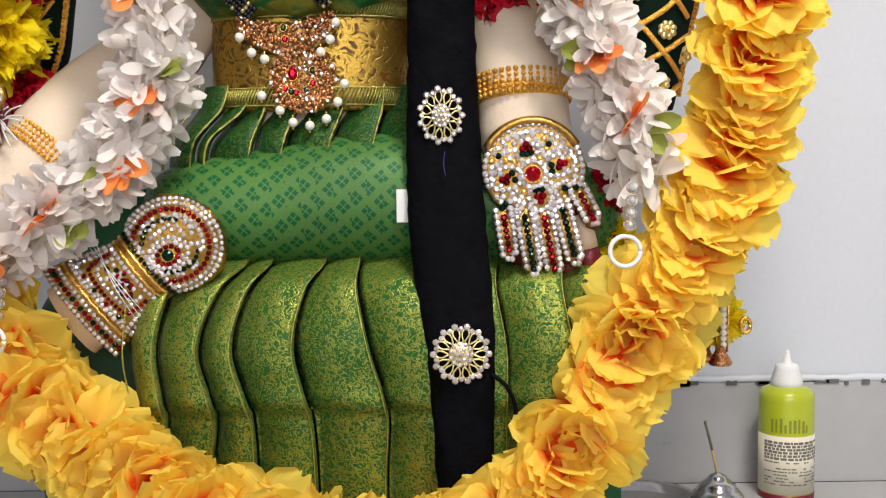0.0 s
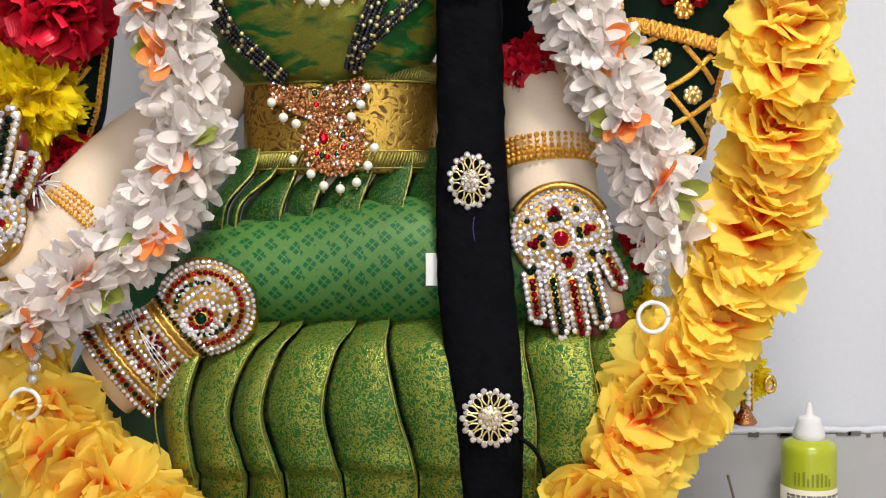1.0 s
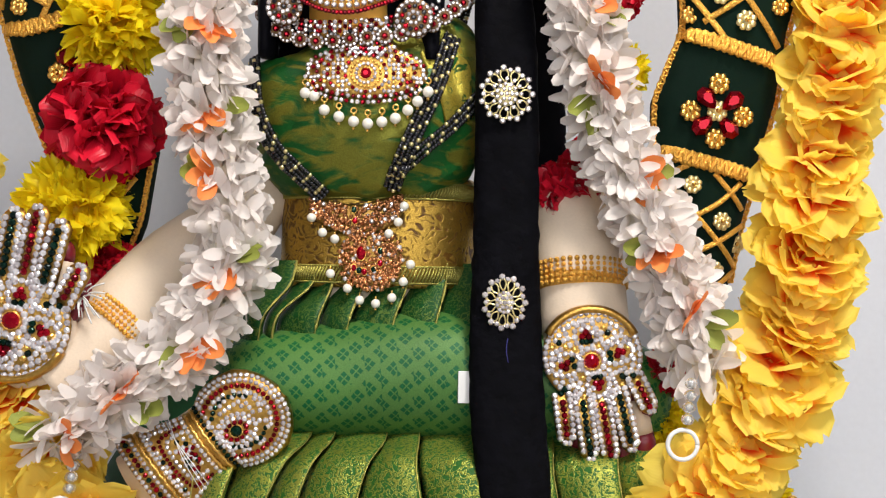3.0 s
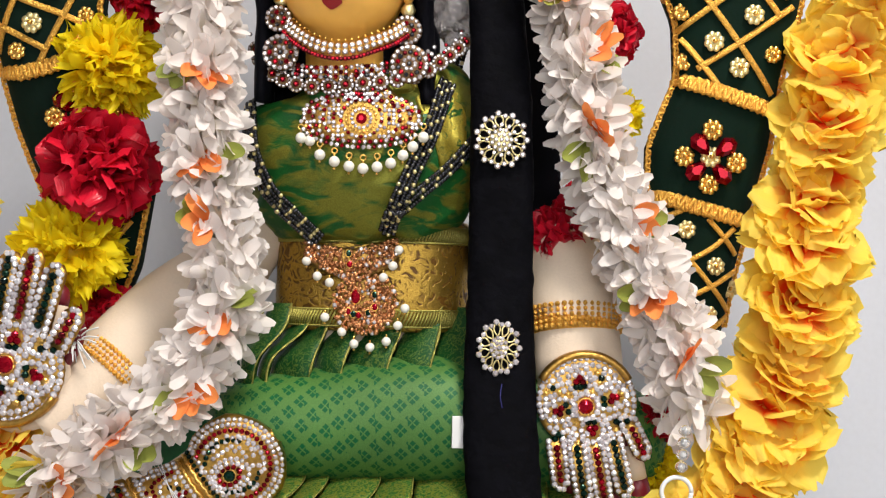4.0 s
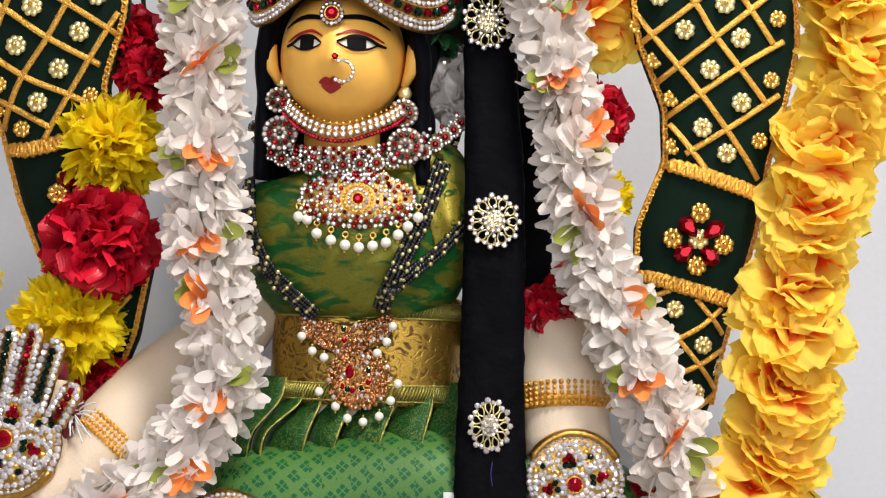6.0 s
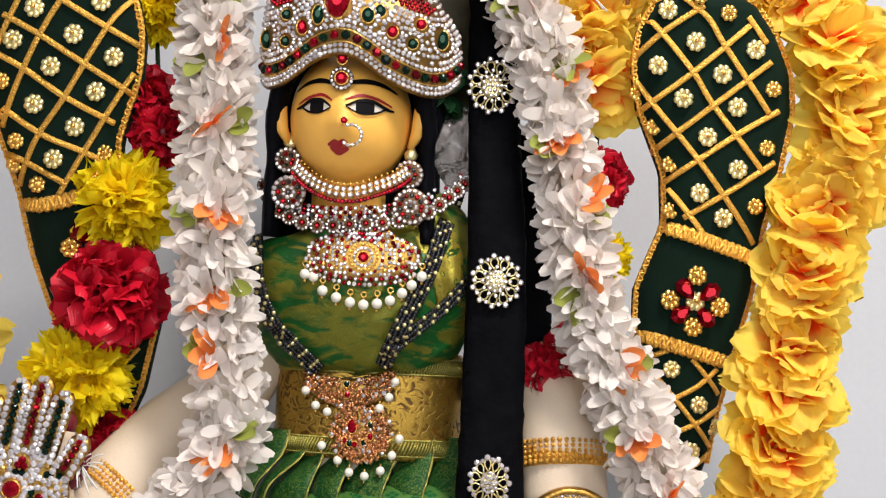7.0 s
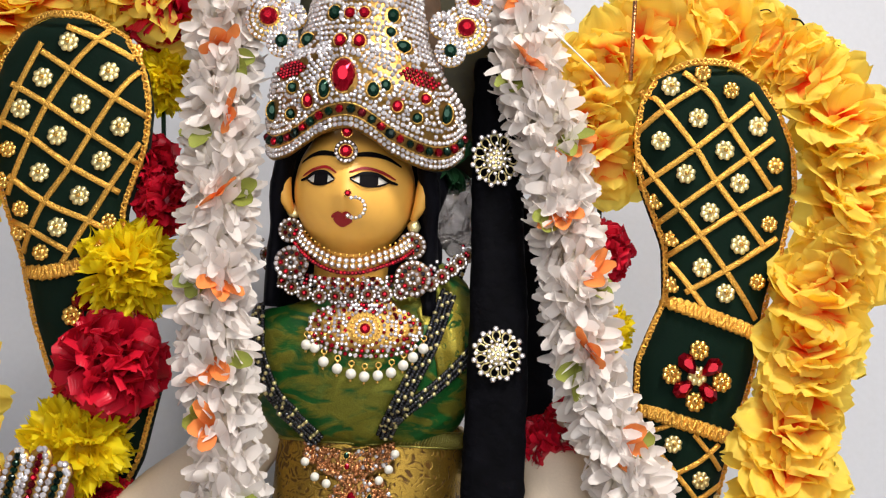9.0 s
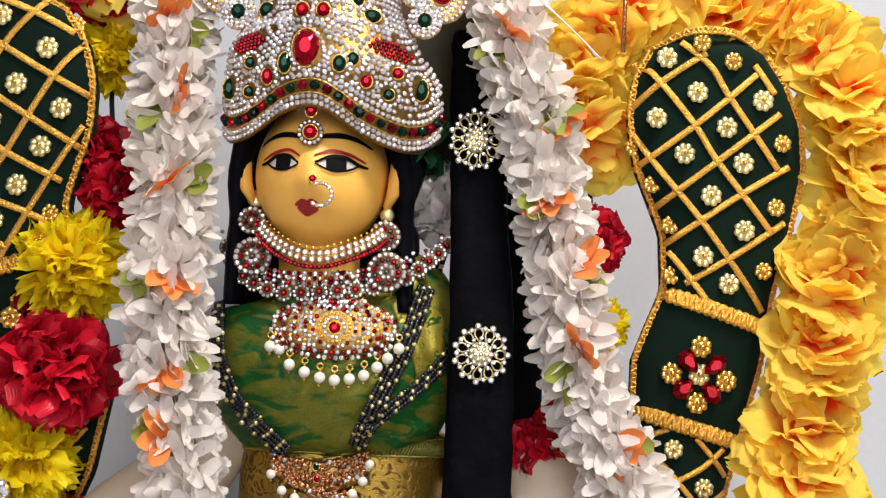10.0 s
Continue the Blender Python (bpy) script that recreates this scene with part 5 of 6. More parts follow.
# choker of upright white bars with a red row below
ck = thing("choker", "rhinestone choker with upright gold bars and red beads", "necklace", (-0.125, 0.80, 0.565))
cv = [(-0.176, 0.820, 0.598), (-0.167, 0.806, 0.587), (-0.154, 0.796, 0.5765), (-0.138, 0.790, 0.5695), (-0.120, 0.789, 0.569), (-0.102, 0.793, 0.5755), (-0.087, 0.802, 0.584), (-0.077, 0.816, 0.595)]
st = Stones(ck)
random.seed(14)
for p, t in even(cv, 0.0056, 200):
    bm = bmesh.new()
    up = Vector((-t.z * 0.5, 0.15, 1)).normalized()
    loft(bm, [p - up * 0.0050, p + up * 0.0055], [(0.0026, 0.0014)] * 2, 8, 3.0)
    part("gold_bar", bm, GOLD, ck)
    for k in (-0.0024, 0.0024):
        st.put("w", p + up * k + Vector((0, -0.0016, 0)), 0.0024)
    st.put("r", p - up * 0.0078 + Vector((0, -0.001, 0)), 0.0021)
    st.put("r", p - up * 0.0078 + t * 0.0028 + Vector((0, -0.001, 0)), 0.0019)
    st.put("o", p + up * 0.0072, 0.0012)
st.done()

# necklace of small flower plaques
nk = thing("plaque_necklace", "necklace of red and white stone plaques on the shoulders", "necklace", (-0.12, 0.81, 0.55))
for p, t in even([(-0.203, 0.850, 0.580), (-0.194, 0.835, 0.563), (-0.182, 0.822, 0.5535), (-0.167, 0.813, 0.546), (-0.150, 0.808, 0.5425), (-0.133, 0.806, 0.5435), (-0.116, 0.805, 0.5455), (-0.099, 0.806, 0.547), (-0.083, 0.808, 0.550), (-0.066, 0.813, 0.5555), (-0.052, 0.822, 0.566), (-0.040, 0.835, 0.578), (-0.030, 0.85, 0.590)], 0.0135, 300):
    d = disc_jewel(nk, p, 0.0066, [(0.80, "w", 0.0015), (0, "r", 0.0022)], "plaque")
    st = Stones(d)
    for k in range(2):
        st.put("rw"[k], p + Vector((random.uniform(-0.005, 0.005), -0.001, 0.008 + 0.004 * k)), 0.0018)
    st.done()

st = Stones(nk)
random.seed(16)
for off, cols in ((0.0075, "wrwk"), (0.0112, "rww"), (0.0148, "wr")):
    st.row(cols, [(x, y + off * 0.12, z + off) for x, y, z in ((-0.190, 0.829, 0.5585), (-0.175, 0.816, 0.5495), (-0.155, 0.808, 0.5435), (-0.133, 0.803, 0.5425), (-0.110, 0.803, 0.544), (-0.090, 0.806, 0.548), (-0.072, 0.811, 0.553), (-0.056, 0.820, 0.563))], 0.0040, 0.0020, skip=0.1)
st.done()

# fan pendant with pearls
pd = thing("fan_pendant", "fan-shaped gold pendant with red stones and hanging pearls", "pendant", (-0.113, 0.81, 0.49))
C = Vector((-0.1115, 0.8105, 0.5185))
bm = bmesh.new()
loft(bm, spline([C + Vector((-0.047, 0.004, -0.004)), C + Vector((-0.03, 0.001, 0.0)), C + Vector((0, 0, 0.001)), C + Vector((0.03, 0.001, 0.001)), C + Vector((0.047, 0.004, -0.002))], 13), [(0.004, 0.001), (0.009, 0.0012), (0.013, 0.0015), (0.016, 0.0015), (0.018, 0.0018), (0.0195, 0.002), (0.020, 0.002), (0.0195, 0.002), (0.018, 0.0018), (0.016, 0.0015), (0.013, 0.0015), (0.009, 0.0012), (0.004, 0.001)], 12)
loft(bm, [C + Vector((0, 0.001, 0.004)), C + Vector((0, 0.001, 0.020)), C + Vector((0, 0.001, 0.038))], [(0.041, 0.0015), (0.026, 0.0015), (0.010, 0.0015)], 12)
part("plate", bm, SETTING, pd)
st = Stones(pd)
random.seed(15)
F = Vector((0, -0.0036, 0))
st.row("w", ring_pts(C + F, 0.0075, 0.0075), 0.0034, 0.0016)
st.row("o", ring_pts(C + F, 0.0115, 0.0105), 0.0030, 0.0012)
st.row("wwr", ring_pts(C + F, 0.0160, 0.0145), 0.0036, 0.0017)
for q, cols in ((0.028, "wr"), (0.036, "rw"), (0.043, "w")):
    for sgn in (-1, 1):
        st.row(cols, [C + F + Vector((sgn * q, 0.001, 0.012 - (q - 0.02) * 0.25)), C + F + Vector((sgn * (q + 0.002), 0.001, 0.0)), C + F + Vector((sgn * q * 0.92, 0.001, -0.011 + (q - 0.03) * 0.3))], 0.0038, 0.0018)
for f, cols in ((0.0, "wwr"), (0.0042, "rw")):
    st.row(cols, [C + F + Vector((math.sin(a) * (0.046 - f), 0.0006, -0.004 - (0.0185 - f) * math.cos(a * 0.95))) for a in np.linspace(-1.35, 1.35, 24)], 0.0042, 0.0019)
    st.row(cols, [C + F + Vector((math.sin(a) * (0.046 - f), 0.0006, -0.001 + (0.020 - f) * math.cos(a) ** 0.7)) for a in np.linspace(-1.35, 1.35, 24)], 0.0042, 0.0019)
for k in range(8):
    for j in range(-3, 4):
        if abs(j) < 4.4 - k * 0.45:
            st.put("r" if (j == 0 or (j + k) % 4 == 0) else "w", C + Vector((j * 0.0042, -0.003, 0.016 + k * 0.0036)), 0.0019)
st.placed.append(C + F)
bare = [C + F + Vector((x * 0.0036, 0.0008, z * 0.0034)) for x in range(-13, 14) for z in range(-6, 11)]
st.fill("wwwrwo", [p for p in bare if (((p.x - C.x) / 0.048) ** 2 + ((p.z - C.z) / 0.0215) ** 2 < 1 or (p.z > C.z and abs(p.x - C.x) < 0.044 - (p.z - C.z) * 0.95)) and math.hypot(p.x - C.x, p.z - C.z) > 0.0135], 0.0027, 0.0018)
st.done()
gem(pd, C + Vector((0, -0.003, 0)), 0.0044, 0.0044, RUBY)
for k, (dx, dz) in enumerate(((-0.047, -0.016), (-0.040, -0.018), (-0.032, -0.029), (-0.0205, -0.034), (-0.009, -0.0375), (0.002, -0.039), (0.013, -0.0375), (0.0235, -0.0345), (0.033, -0.028), (0.0405, -0.021), (0.0485, -0.0135))):
    c = C + Vector((dx, -0.001, dz))
    bm = bmesh.new()
    tube(bm, ring_pts(c + Vector((0, 0, 0.0085)), 0.0022, 0.0022, n=12), 0.0008, 5)
    part("gold_loop", bm, GOLD, pd)
    pearl(pd, c, 0.0044, 0.002)


# bead chains: black beads with gold beads between, in strands
def blouse_y(x, z):
    """The front of the dress."""
    if z < 0.447:
        return float(np.interp(z, [0.42, 0.432, 0.447], [0.850, 0.846, 0.834]))
    h = float(np.interp(z, [0.435, 0.462, 0.505, 0.545, 0.572], [0.078, 0.094, 0.100, 0.094, 0.055]))
    d = float(np.interp(z, [0.435, 0.462, 0.505, 0.545, 0.572], [0.036, 0.052, 0.056, 0.048, 0.034]))
    c = float(np.interp(z, [0.435, 0.462, 0.505, 0.545, 0.572], [0.893, 0.880, 0.872, 0.876, 0.872]))
    u = min(1.0, abs(x + 0.116) / h)
    return c - d * (1 - u ** 2.2) ** (1 / 2.2)


def sari_border():
    """Gold woven border that falls over the shoulder."""
    bm = bmesh.new()
    mid = spline([(-0.058, 0, 0.560), (-0.050, 0, 0.535), (-0.042, 0, 0.505), (-0.036, 0, 0.475)], 30)
    grid = []
    for i, p in enumerate(mid):
        w = 0.016 + 0.004 * math.sin(i * 0.2)
        grid.append([bm.verts.new((p.x + w * u, blouse_y(p.x + w * u, p.z) - 0.0072 + 0.0010 * math.sin(u * 6 + 1), p.z)) for u in np.linspace(-1, 1, 13)])
    for a, b in zip(grid, grid[1:]):
        for k in range(12):
            bm.faces.new((a[k], b[k], b[k + 1], a[k + 1]))
    bmesh.ops.solidify(bm, geom=bm.faces[:], thickness=0.0012)
    part("gold_border", bm, BORDER, blouse, "gold woven border with leaf figures")


BORDER = brocade("gold_border_silk", (0.03, 0.12, 0.02), (0.72, 0.60, 0.10), 0.6, 110, 40, 0.5)
sari_border()


def bead_chain(lines, strands, label):
    th = thing("bead_chain", label, "necklace", (lines[-1][0], 0.84, lines[-1][1]), group="bead chains")
    base = spline([(x, 0, z) for x, z in lines], 60)
    for s in range(strands):
        off = (s - (strands - 1) / 2) * 0.0036
        pts = []
        for i, p in enumerate(base):
            t = (base[min(i + 1, 59)] - base[max(i - 1, 0)]).normalized()
            q = p + Vector((-t.z, 0, t.x)) * off
            q.y = blouse_y(q.x, q.z) - float(np.interp(q.z, [0.43, 0.452, 0.475, 0.50], [0.007, 0.016, 0.0125, 0.0105]))
            pts.append(q)
        bk, bg = bmesh.new(), bmesh.new()
        for i, (p, _) in enumerate(even(pts, 0.0030, 120)):
            if (i + s * 2) % 5 == 0:
                ball(bg, p - Vector((0, 0.0010, 0)), 0.0019, u=6, v=5)
            else:
                ball(bk, p, 0.0021, u=6, v=5)
        tagged(part("black_bead_strand", bk, JET, th), kind="stuff")
        tagged(part("gold_bead_strand", bg, PALE_GOLD, th), kind="stuff")


bead_chain([(-0.207, 0.535), (-0.2035, 0.512), (-0.199, 0.488), (-0.185, 0.461), (-0.166, 0.442), (-0.147, 0.424)], 4, "strands of tiny black and gold beads across the blouse")
bead_chain([(-0.036, 0.587), (-0.047, 0.547), (-0.057, 0.511), (-0.071, 0.479), (-0.084, 0.450), (-0.092, 0.430)], 4, "strands of tiny black and gold beads down to the waist pendant")
bead_chain([(-0.020, 0.510), (-0.030, 0.497), (-0.045, 0.480), (-0.063, 0.464), (-0.079, 0.450), (-0.088, 0.438)], 3, "strands of tiny black and gold beads from under the plait")

# waist pendant
wp = thing("waist_pendant", "rose-gold filigree pendant with pearls on the gold belt", "pendant", (-0.11, 0.845, 0.35))
st = Stones(wp)
random.seed(17)
bm = bmesh.new()
loft(bm, spline([(-0.158, 0.848, 0.417), (-0.140, 0.847, 0.409), (-0.118, 0.846, 0.405), (-0.098, 0.847, 0.411), (-0.082, 0.848, 0.421)], 11), [(0.005, 0.001), (0.008, 0.0012), (0.010, 0.0015), (0.012, 0.0015), (0.013, 0.0015), (0.013, 0.0015), (0.013, 0.0015), (0.013, 0.0015), (0.012, 0.0015), (0.009, 0.0012), (0.004, 0.001)], 10)
ball(bm, (-0.108, 0.8475, 0.374), 0.0245, u=20, v=10, squash=(1, 0.1, 1))
part("filigree_plate", bm, ANTIQUE, wp)
for k in range(760):
    if k < 380:
        f = random.random()
        x = -0.158 + 0.077 * f
        z = float(np.interp(f, [0, 0.25, 0.5, 0.75, 1], [0.417, 0.409, 0.404, 0.411, 0.421])) + random.uniform(-1, 1) * float(np.interp(f, [0, 0.3, 0.7, 1], [0.006, 0.011, 0.012, 0.006]))
    else:
        a, r = random.random() * 6.283, 0.026 * math.sqrt(random.random())
        x, z = -0.108 + r * math.cos(a), 0.374 + r * math.sin(a)
    st.put(random.choice("aaaaaaaaw"), (x, 0.8450 - random.random() * 0.0040, z), random.uniform(0.0013, 0.0023))
st.done()
gem(wp, (-0.1155, 0.8415, 0.379), 0.0038, 0.0058, RUBY)
for x, z, m in ((-0.121, 0.405, RUBY), (-0.122, 0.414, EMERALD), (-0.1215, 0.367, RUBY), (-0.113, 0.364, RUBY), (-0.117, 0.365, EMERALD), (-0.105, 0.366, EMERALD), (-0.100, 0.371, RUBY), (-0.1, 0.381, EMERALD)):
    gem(wp, (x, 0.8415, z), 0.0024, 0.0028, m)
for x, z in ((-0.156, 0.407), (-0.147, 0.395), (-0.137, 0.390), (-0.0815, 0.4175), (-0.086, 0.4045), (-0.0935, 0.395), (-0.140, 0.362), (-0.126, 0.3505), (-0.116, 0.341), (-0.103, 0.3385), (-0.090, 0.3435), (-0.081, 0.3565), (-0.0755, 0.3705)):
    pearl(wp, (x, 0.842, z), 0.0038, 0.002)


# jewelled hand covers; the drawing is of the hanging hand, upturned for the raised one
def hand_cover(origin, size, flip, label):
    s = 0.000425 * size
    o = Vector(origin)

    def L(x, z, y=0.0):
        return o + Vector((x * s, y, flip * z * s))

    th = thing("jewelled_hand_cover", label, "ornament", L(0, -95, 0.01), group="jewelled covers")
    bm = bmesh.new()
    ball(bm, L(2, 8, 0.004), 92 * s, u=30, v=14, squash=(1, 0.09, 0.94))
    fingers = [((-53, -62), (-42, -140), "r"), ((-17, -62), (1, -168), "g"), ((17, -64), (38, -172), "r"), ((48, -50), (74, -150), "g"), ((78, -26), (106, -80), "r")]
    for (x0, z0), (x1, z1), _ in fingers:
        d = Vector((x1 - x0, 0, z1 - z0)).normalized()
        fb = bmesh.new()
        loft(fb, [L(x0, z0, 0.004), L((x0 + x1) / 2, (z0 + z1) / 2, 0.003), L(x1, z1, 0.004), L(x1 + d.x * 12, z1 + d.z * 12, 0.005)], [(19 * s, 0.003)] * 3 + [(10 * s, 0.002)], 12, 2.4)
        bmesh.ops.recalc_face_normals(fb, faces=fb.faces[:])
        part("finger_plate", fb, SETTING, th)
    loft(bm, [L(88 * math.cos(a), 10 + 84 * math.sin(a), 0.004) for a in np.linspace(0.5, 2.7, 20)], [(0.0035, 0.007)] * 20, 8)
    bmesh.ops.recalc_face_normals(bm, faces=bm.faces[:])
    part("gold_plate", bm, SETTING, th)
    st = Stones(th)
    random.seed(19)
    r = 6.1 * s

    def dome(x, z):
        return 0.0034 - 0.0035 * math.sqrt(max(0.0, 1 - (x / 95) ** 2 - ((z - 8) / 92) ** 2))

    def path(pts):
        return [L(x, z, dome(x, z)) for x, z in pts]

    def oval(cx, cz, a, b, n=28, turn=0.0):
        return [(cx + a * math.cos(t) * math.cos(turn) - b * math.sin(t) * math.sin(turn), cz + a * math.cos(t) * math.sin(turn) + b * math.sin(t) * math.cos(turn)) for t in [2 * math.pi * k / n for k in range(n + 1)]]

    st.row("w", path([(2 + 86 * math.cos(a), 8 + 80 * math.sin(a)) for a in np.linspace(-0.35, 3.6, 40)]), 11.4 * s, r)
    st.row("w", path([(2 + 74 * math.cos(a), 8 + 68 * math.sin(a)) for a in np.linspace(-0.2, 3.5, 40)]), 11.6 * s, r, skip=0.16)
    for p in (oval(0, 0, 23, 23), oval(-12, 48, 20, 26), oval(48, 16, 28, 19, turn=0.3), oval(-46, -8, 28, 20, turn=0.3), oval(13, -42, 20, 22)):
        st.row("w", path(p), 11.2 * s, r)
    for x, z in ((-12, 52), (-18, 44), (-6, 44), (48, 20), (56, 18), (46, 11), (-54, -10), (-46, -14), (-44, -4), (8, -40), (18, -38), (14, -48)):
        st.put("r", L(x, z, dome(x, z) - 0.0003), r * 1.08)
    for x, z in ((-18, 35), (-10, 35), (-3, 37), (33, 15), (34, 4), (-36, 2), (-31, -10), (5, -28), (16, -27), (-48, -52), (-42, -58), (-54, -60), (56, -26), (64, -30), (76, -24), (-60, 32), (28, 52)):
        st.put("g", L(x, z, dome(x, z) - 0.0003), r * 1.02)
    st.placed.append(L(0, 0, dome(0, 0)))
    bare = [(x + 0, z) for z in range(-76, 92, 4) for x in range(-92, 96, 4)]
    bare = [(x, z) for x, z in bare if ((x - 2) / 84) ** 2 + ((z - 8) / 80) ** 2 < 1 and math.hypot(x, z) > 26]
    st.fill("wwwwwwwo", [L(x, z, dome(x, z)) for x, z in bare], 8.7 * s, r)
    for (x0, z0), (x1, z1), c in fingers:
        d = Vector((x1 - x0, 0, z1 - z0)).normalized()
        nx, nz = -d.z, d.x
        y = -0.0004
        for q in (-1, 1):
            st.row("w", [L(x0 + nx * 13 * q, z0 + nz * 13 * q, y), L((x0 + x1) / 2 + nx * 13 * q, (z0 + z1) / 2 + nz * 13 * q, y - 0.0006), L(x1 + nx * 12 * q, z1 + nz * 12 * q, y)], 11.2 * s, r)
        st.row("w", [L(x1 + nx * 8, z1 + nz * 8, y), L(x1 + d.x * 13, z1 + d.z * 13, y), L(x1 - nx * 8, z1 - nz * 8, y)], 11 * s, r)
        st.row(c, [L(x0 + d.x * 14, z0 + d.z * 14, -0.0012), L(x1, z1, -0.0008)], 11.6 * s, r * 1.05)
    st.done()
    gem(th, L(0, 0, -0.0010), 14 * s, 14 * s, RUBY)


hand_cover((0.067, 0.8055, 0.299), 1.0, 1, "gold hand cover with rhinestones, hanging palm down")
hand_cover((-0.368, 0.770, 0.324), 1.1, -1, "gold hand cover with rhinestones on the raised palm")


# jewelled foot cover lying against the folded leg
def foot_cover():
    th = thing("jewelled_foot_cover", "gold foot cover set with white, red and green stones", "ornament", (-0.27, 0.81, 0.18), group="jewelled covers")
    o = Vector((-0.2725, 0.790, 0.199))
    a, b = Vector((0.815, 0, 0.58)), Vector((-0.63, 0, 0.777))

    def half(u):
        return float(np.interp(u, [0, 0.02, 0.04, 0.056, 0.064, 0.075, 0.09, 0.105, 0.115, 0.122, 0.126], [0.0425, 0.037, 0.031, 0.0275, 0.0285, 0.036, 0.0385, 0.036, 0.028, 0.017, 0.006]))

    def L(u, w, lift=0.0):
        f = max(-1.0, min(1.0, w / (half(u) + 0.001)))
        return o + a * u + b * w + Vector((0, 0.014 - 0.016 * math.sqrt(1 - 0.9 * f * f) - lift, 0))

    bm = bmesh.new()
    us = [0.126 * k / 30 for k in range(31)]
    grid = [[bm.verts.new(L(u, half(u) * w / 8)) for w in range(-8, 9)] for u in us]
    back = [[bm.verts.new(L(u, half(u) * w / 8) + Vector((0, 0.006, 0))) for w in range(-8, 9)] for u in us]
    for i in range(30):
        for j in range(16):
            bm.faces.new((grid[i][j], grid[i + 1][j], grid[i + 1][j + 1], grid[i][j + 1]))
            bm.faces.new((back[i][j], back[i][j + 1], back[i + 1][j + 1], back[i + 1][j]))
        for j in (0, 16):
            bm.faces.new((grid[i][j], back[i][j], back[i + 1][j], grid[i + 1][j]))
    for j in range(16):
        bm.faces.new((grid[0][j], grid[0][j + 1], back[0][j + 1], back[0][j]))
    bmesh.ops.recalc_face_normals(bm, faces=bm.faces[:])
    part("gold_plate", bm, SETTING, th)
    bm = bmesh.new()
    loft(bm, [o + a * -0.012 + b * 0.0 + Vector((0, 0.02, 0)), o + a * 0.03 + Vector((0, 0.02, 0)), o + a * 0.10 + Vector((0, 0.02, 0))], [(0.030, 0.014), (0.029, 0.014), (0.030, 0.014)], 18)
    part("cream_foot", bm, CREAM, th, "cream cloth foot inside the cover")
    st = Stones(th)
    random.seed(23)
    r = 0.0021

    def across(u, cols, rr=r, m=0.95, skip=0.0):
        st.row(cols, [L(u, half(u) * m * w / 8, 0.0005) for w in range(-8, 9)], rr * 2.1, rr, skip=skip)

    def curve(pts, cols, rr=r, lift=0.0005, skip=0.0):
        st.row(cols, [L(u, w, lift) for u, w in pts], rr * 2.1, rr, skip=skip)

    across(0.002, "w")
    across(0.0068, "rgrrg", 0.0022)
    across(0.0112, "w")
    across(0.0205, "w")
    for u in (0.0158, 0.0555, 0.061):
        bm = bmesh.new()
        tube(bm, [L(u, half(u) * w / 8, 0.0012) + a * 0.0008 * (w % 2) for w in range(-8, 9)], 0.0014, 6)
        part("gold_cord", bm, GOLD, th)
    for f in (0.95, 0.84):
        for q in (-1, 1):
            curve([(u, q * half(u) * f) for u in np.linspace(0.022, 0.048, 8)], "w")
    curve([(0.048, 0.022), (0.036, 0.0225), (0.029, 0.020), (0.027, 0.0), (0.029, -0.020), (0.036, -0.0225), (0.048, -0.022)], "r", 0.0018)
    curve([(0.048, 0.0175), (0.036, 0.018), (0.0325, 0.014), (0.0315, 0.0), (0.0325, -0.014), (0.036, -0.018), (0.048, -0.0175)], "w")
    curve([(0.0235, 0.028), (0.0235, 0.0), (0.0235, -0.028)], "wwrwwg")
    for k in range(36):
        u, w = random.uniform(0.036, 0.049), random.uniform(-0.014, 0.014)
        st.put(random.choice("wwwrrg"), L(u, w, 0.0006), r)
    across(0.0520, "w")
    across(0.0650, "g", 0.002)
    across(0.0690, "w", m=0.95)
    cu = 0.088

    def oval(f, g, c0=0.0, t0=0.0, t1=6.2832, w0=0.0):
        return [(cu + c0 + 0.94 * f * math.cos(t), w0 + 0.94 * g * math.sin(t)) for t in np.linspace(t0, t1, 30)]

    curve(oval(0.0385, 0.0375, t0=-2.1, t1=2.1), "w")
    curve(oval(0.0345, 0.0335, t0=-2.2, t1=2.2), "w")
    curve(oval(0.0300, 0.0290, t0=-2.3, t1=2.3), "r")
    curve(oval(0.0255, 0.0245, t0=-2.4, t1=2.4), "w", skip=0.25)
    curve(oval(0.0215, 0.0215, t0=0.7, t1=2.6), "g")
    curve(oval(0.0215, 0.0215, t0=-2.4, t1=-0.8), "g")
    curve(oval(0.0165, 0.0130, -0.006, w0=-0.005), "w")
    curve(oval(0.0125, 0.0095, -0.006, w0=-0.005), "w", skip=0.1)
    curve(oval(0.0088, 0.0066, -0.006, w0=-0.005), "r")
    for k in range(26):
        t, q = random.random() * 6.28, random.uniform(0.018, 0.024)
        st.put("w", L(cu + q * math.cos(t), q * math.sin(t), 0.0006), r)
    bare = [(u * 0.0042, w * 0.0042) for u in range(1, 29) for w in range(-9, 10)]
    st.placed.append(L(cu - 0.006, -0.005, 0.0005))
    st.fill("wwwww", [L(u, w, 0.0004) for u, w in bare if abs(w) < half(u) * 0.92 and abs(u - 0.0158) > 0.003 and abs(u - 0.058) > 0.005], 0.0037, r)
    st.done()
    gem(th, L(cu - 0.006, -0.005, 0.001), 0.0045, 0.0045, EMERALD)
    for k in range(3):
        bm = bmesh.new()
        tube(bm, spline([L(0.045 - 0.003 * k, 0.034, 0.003), L(0.038 + 0.002 * k, 0.0, 0.004), L(0.03 + 0.004 * k, -0.035, 0.003)], 10), 0.0003, 4)
        part("tying_thread", bm, TAG, th)


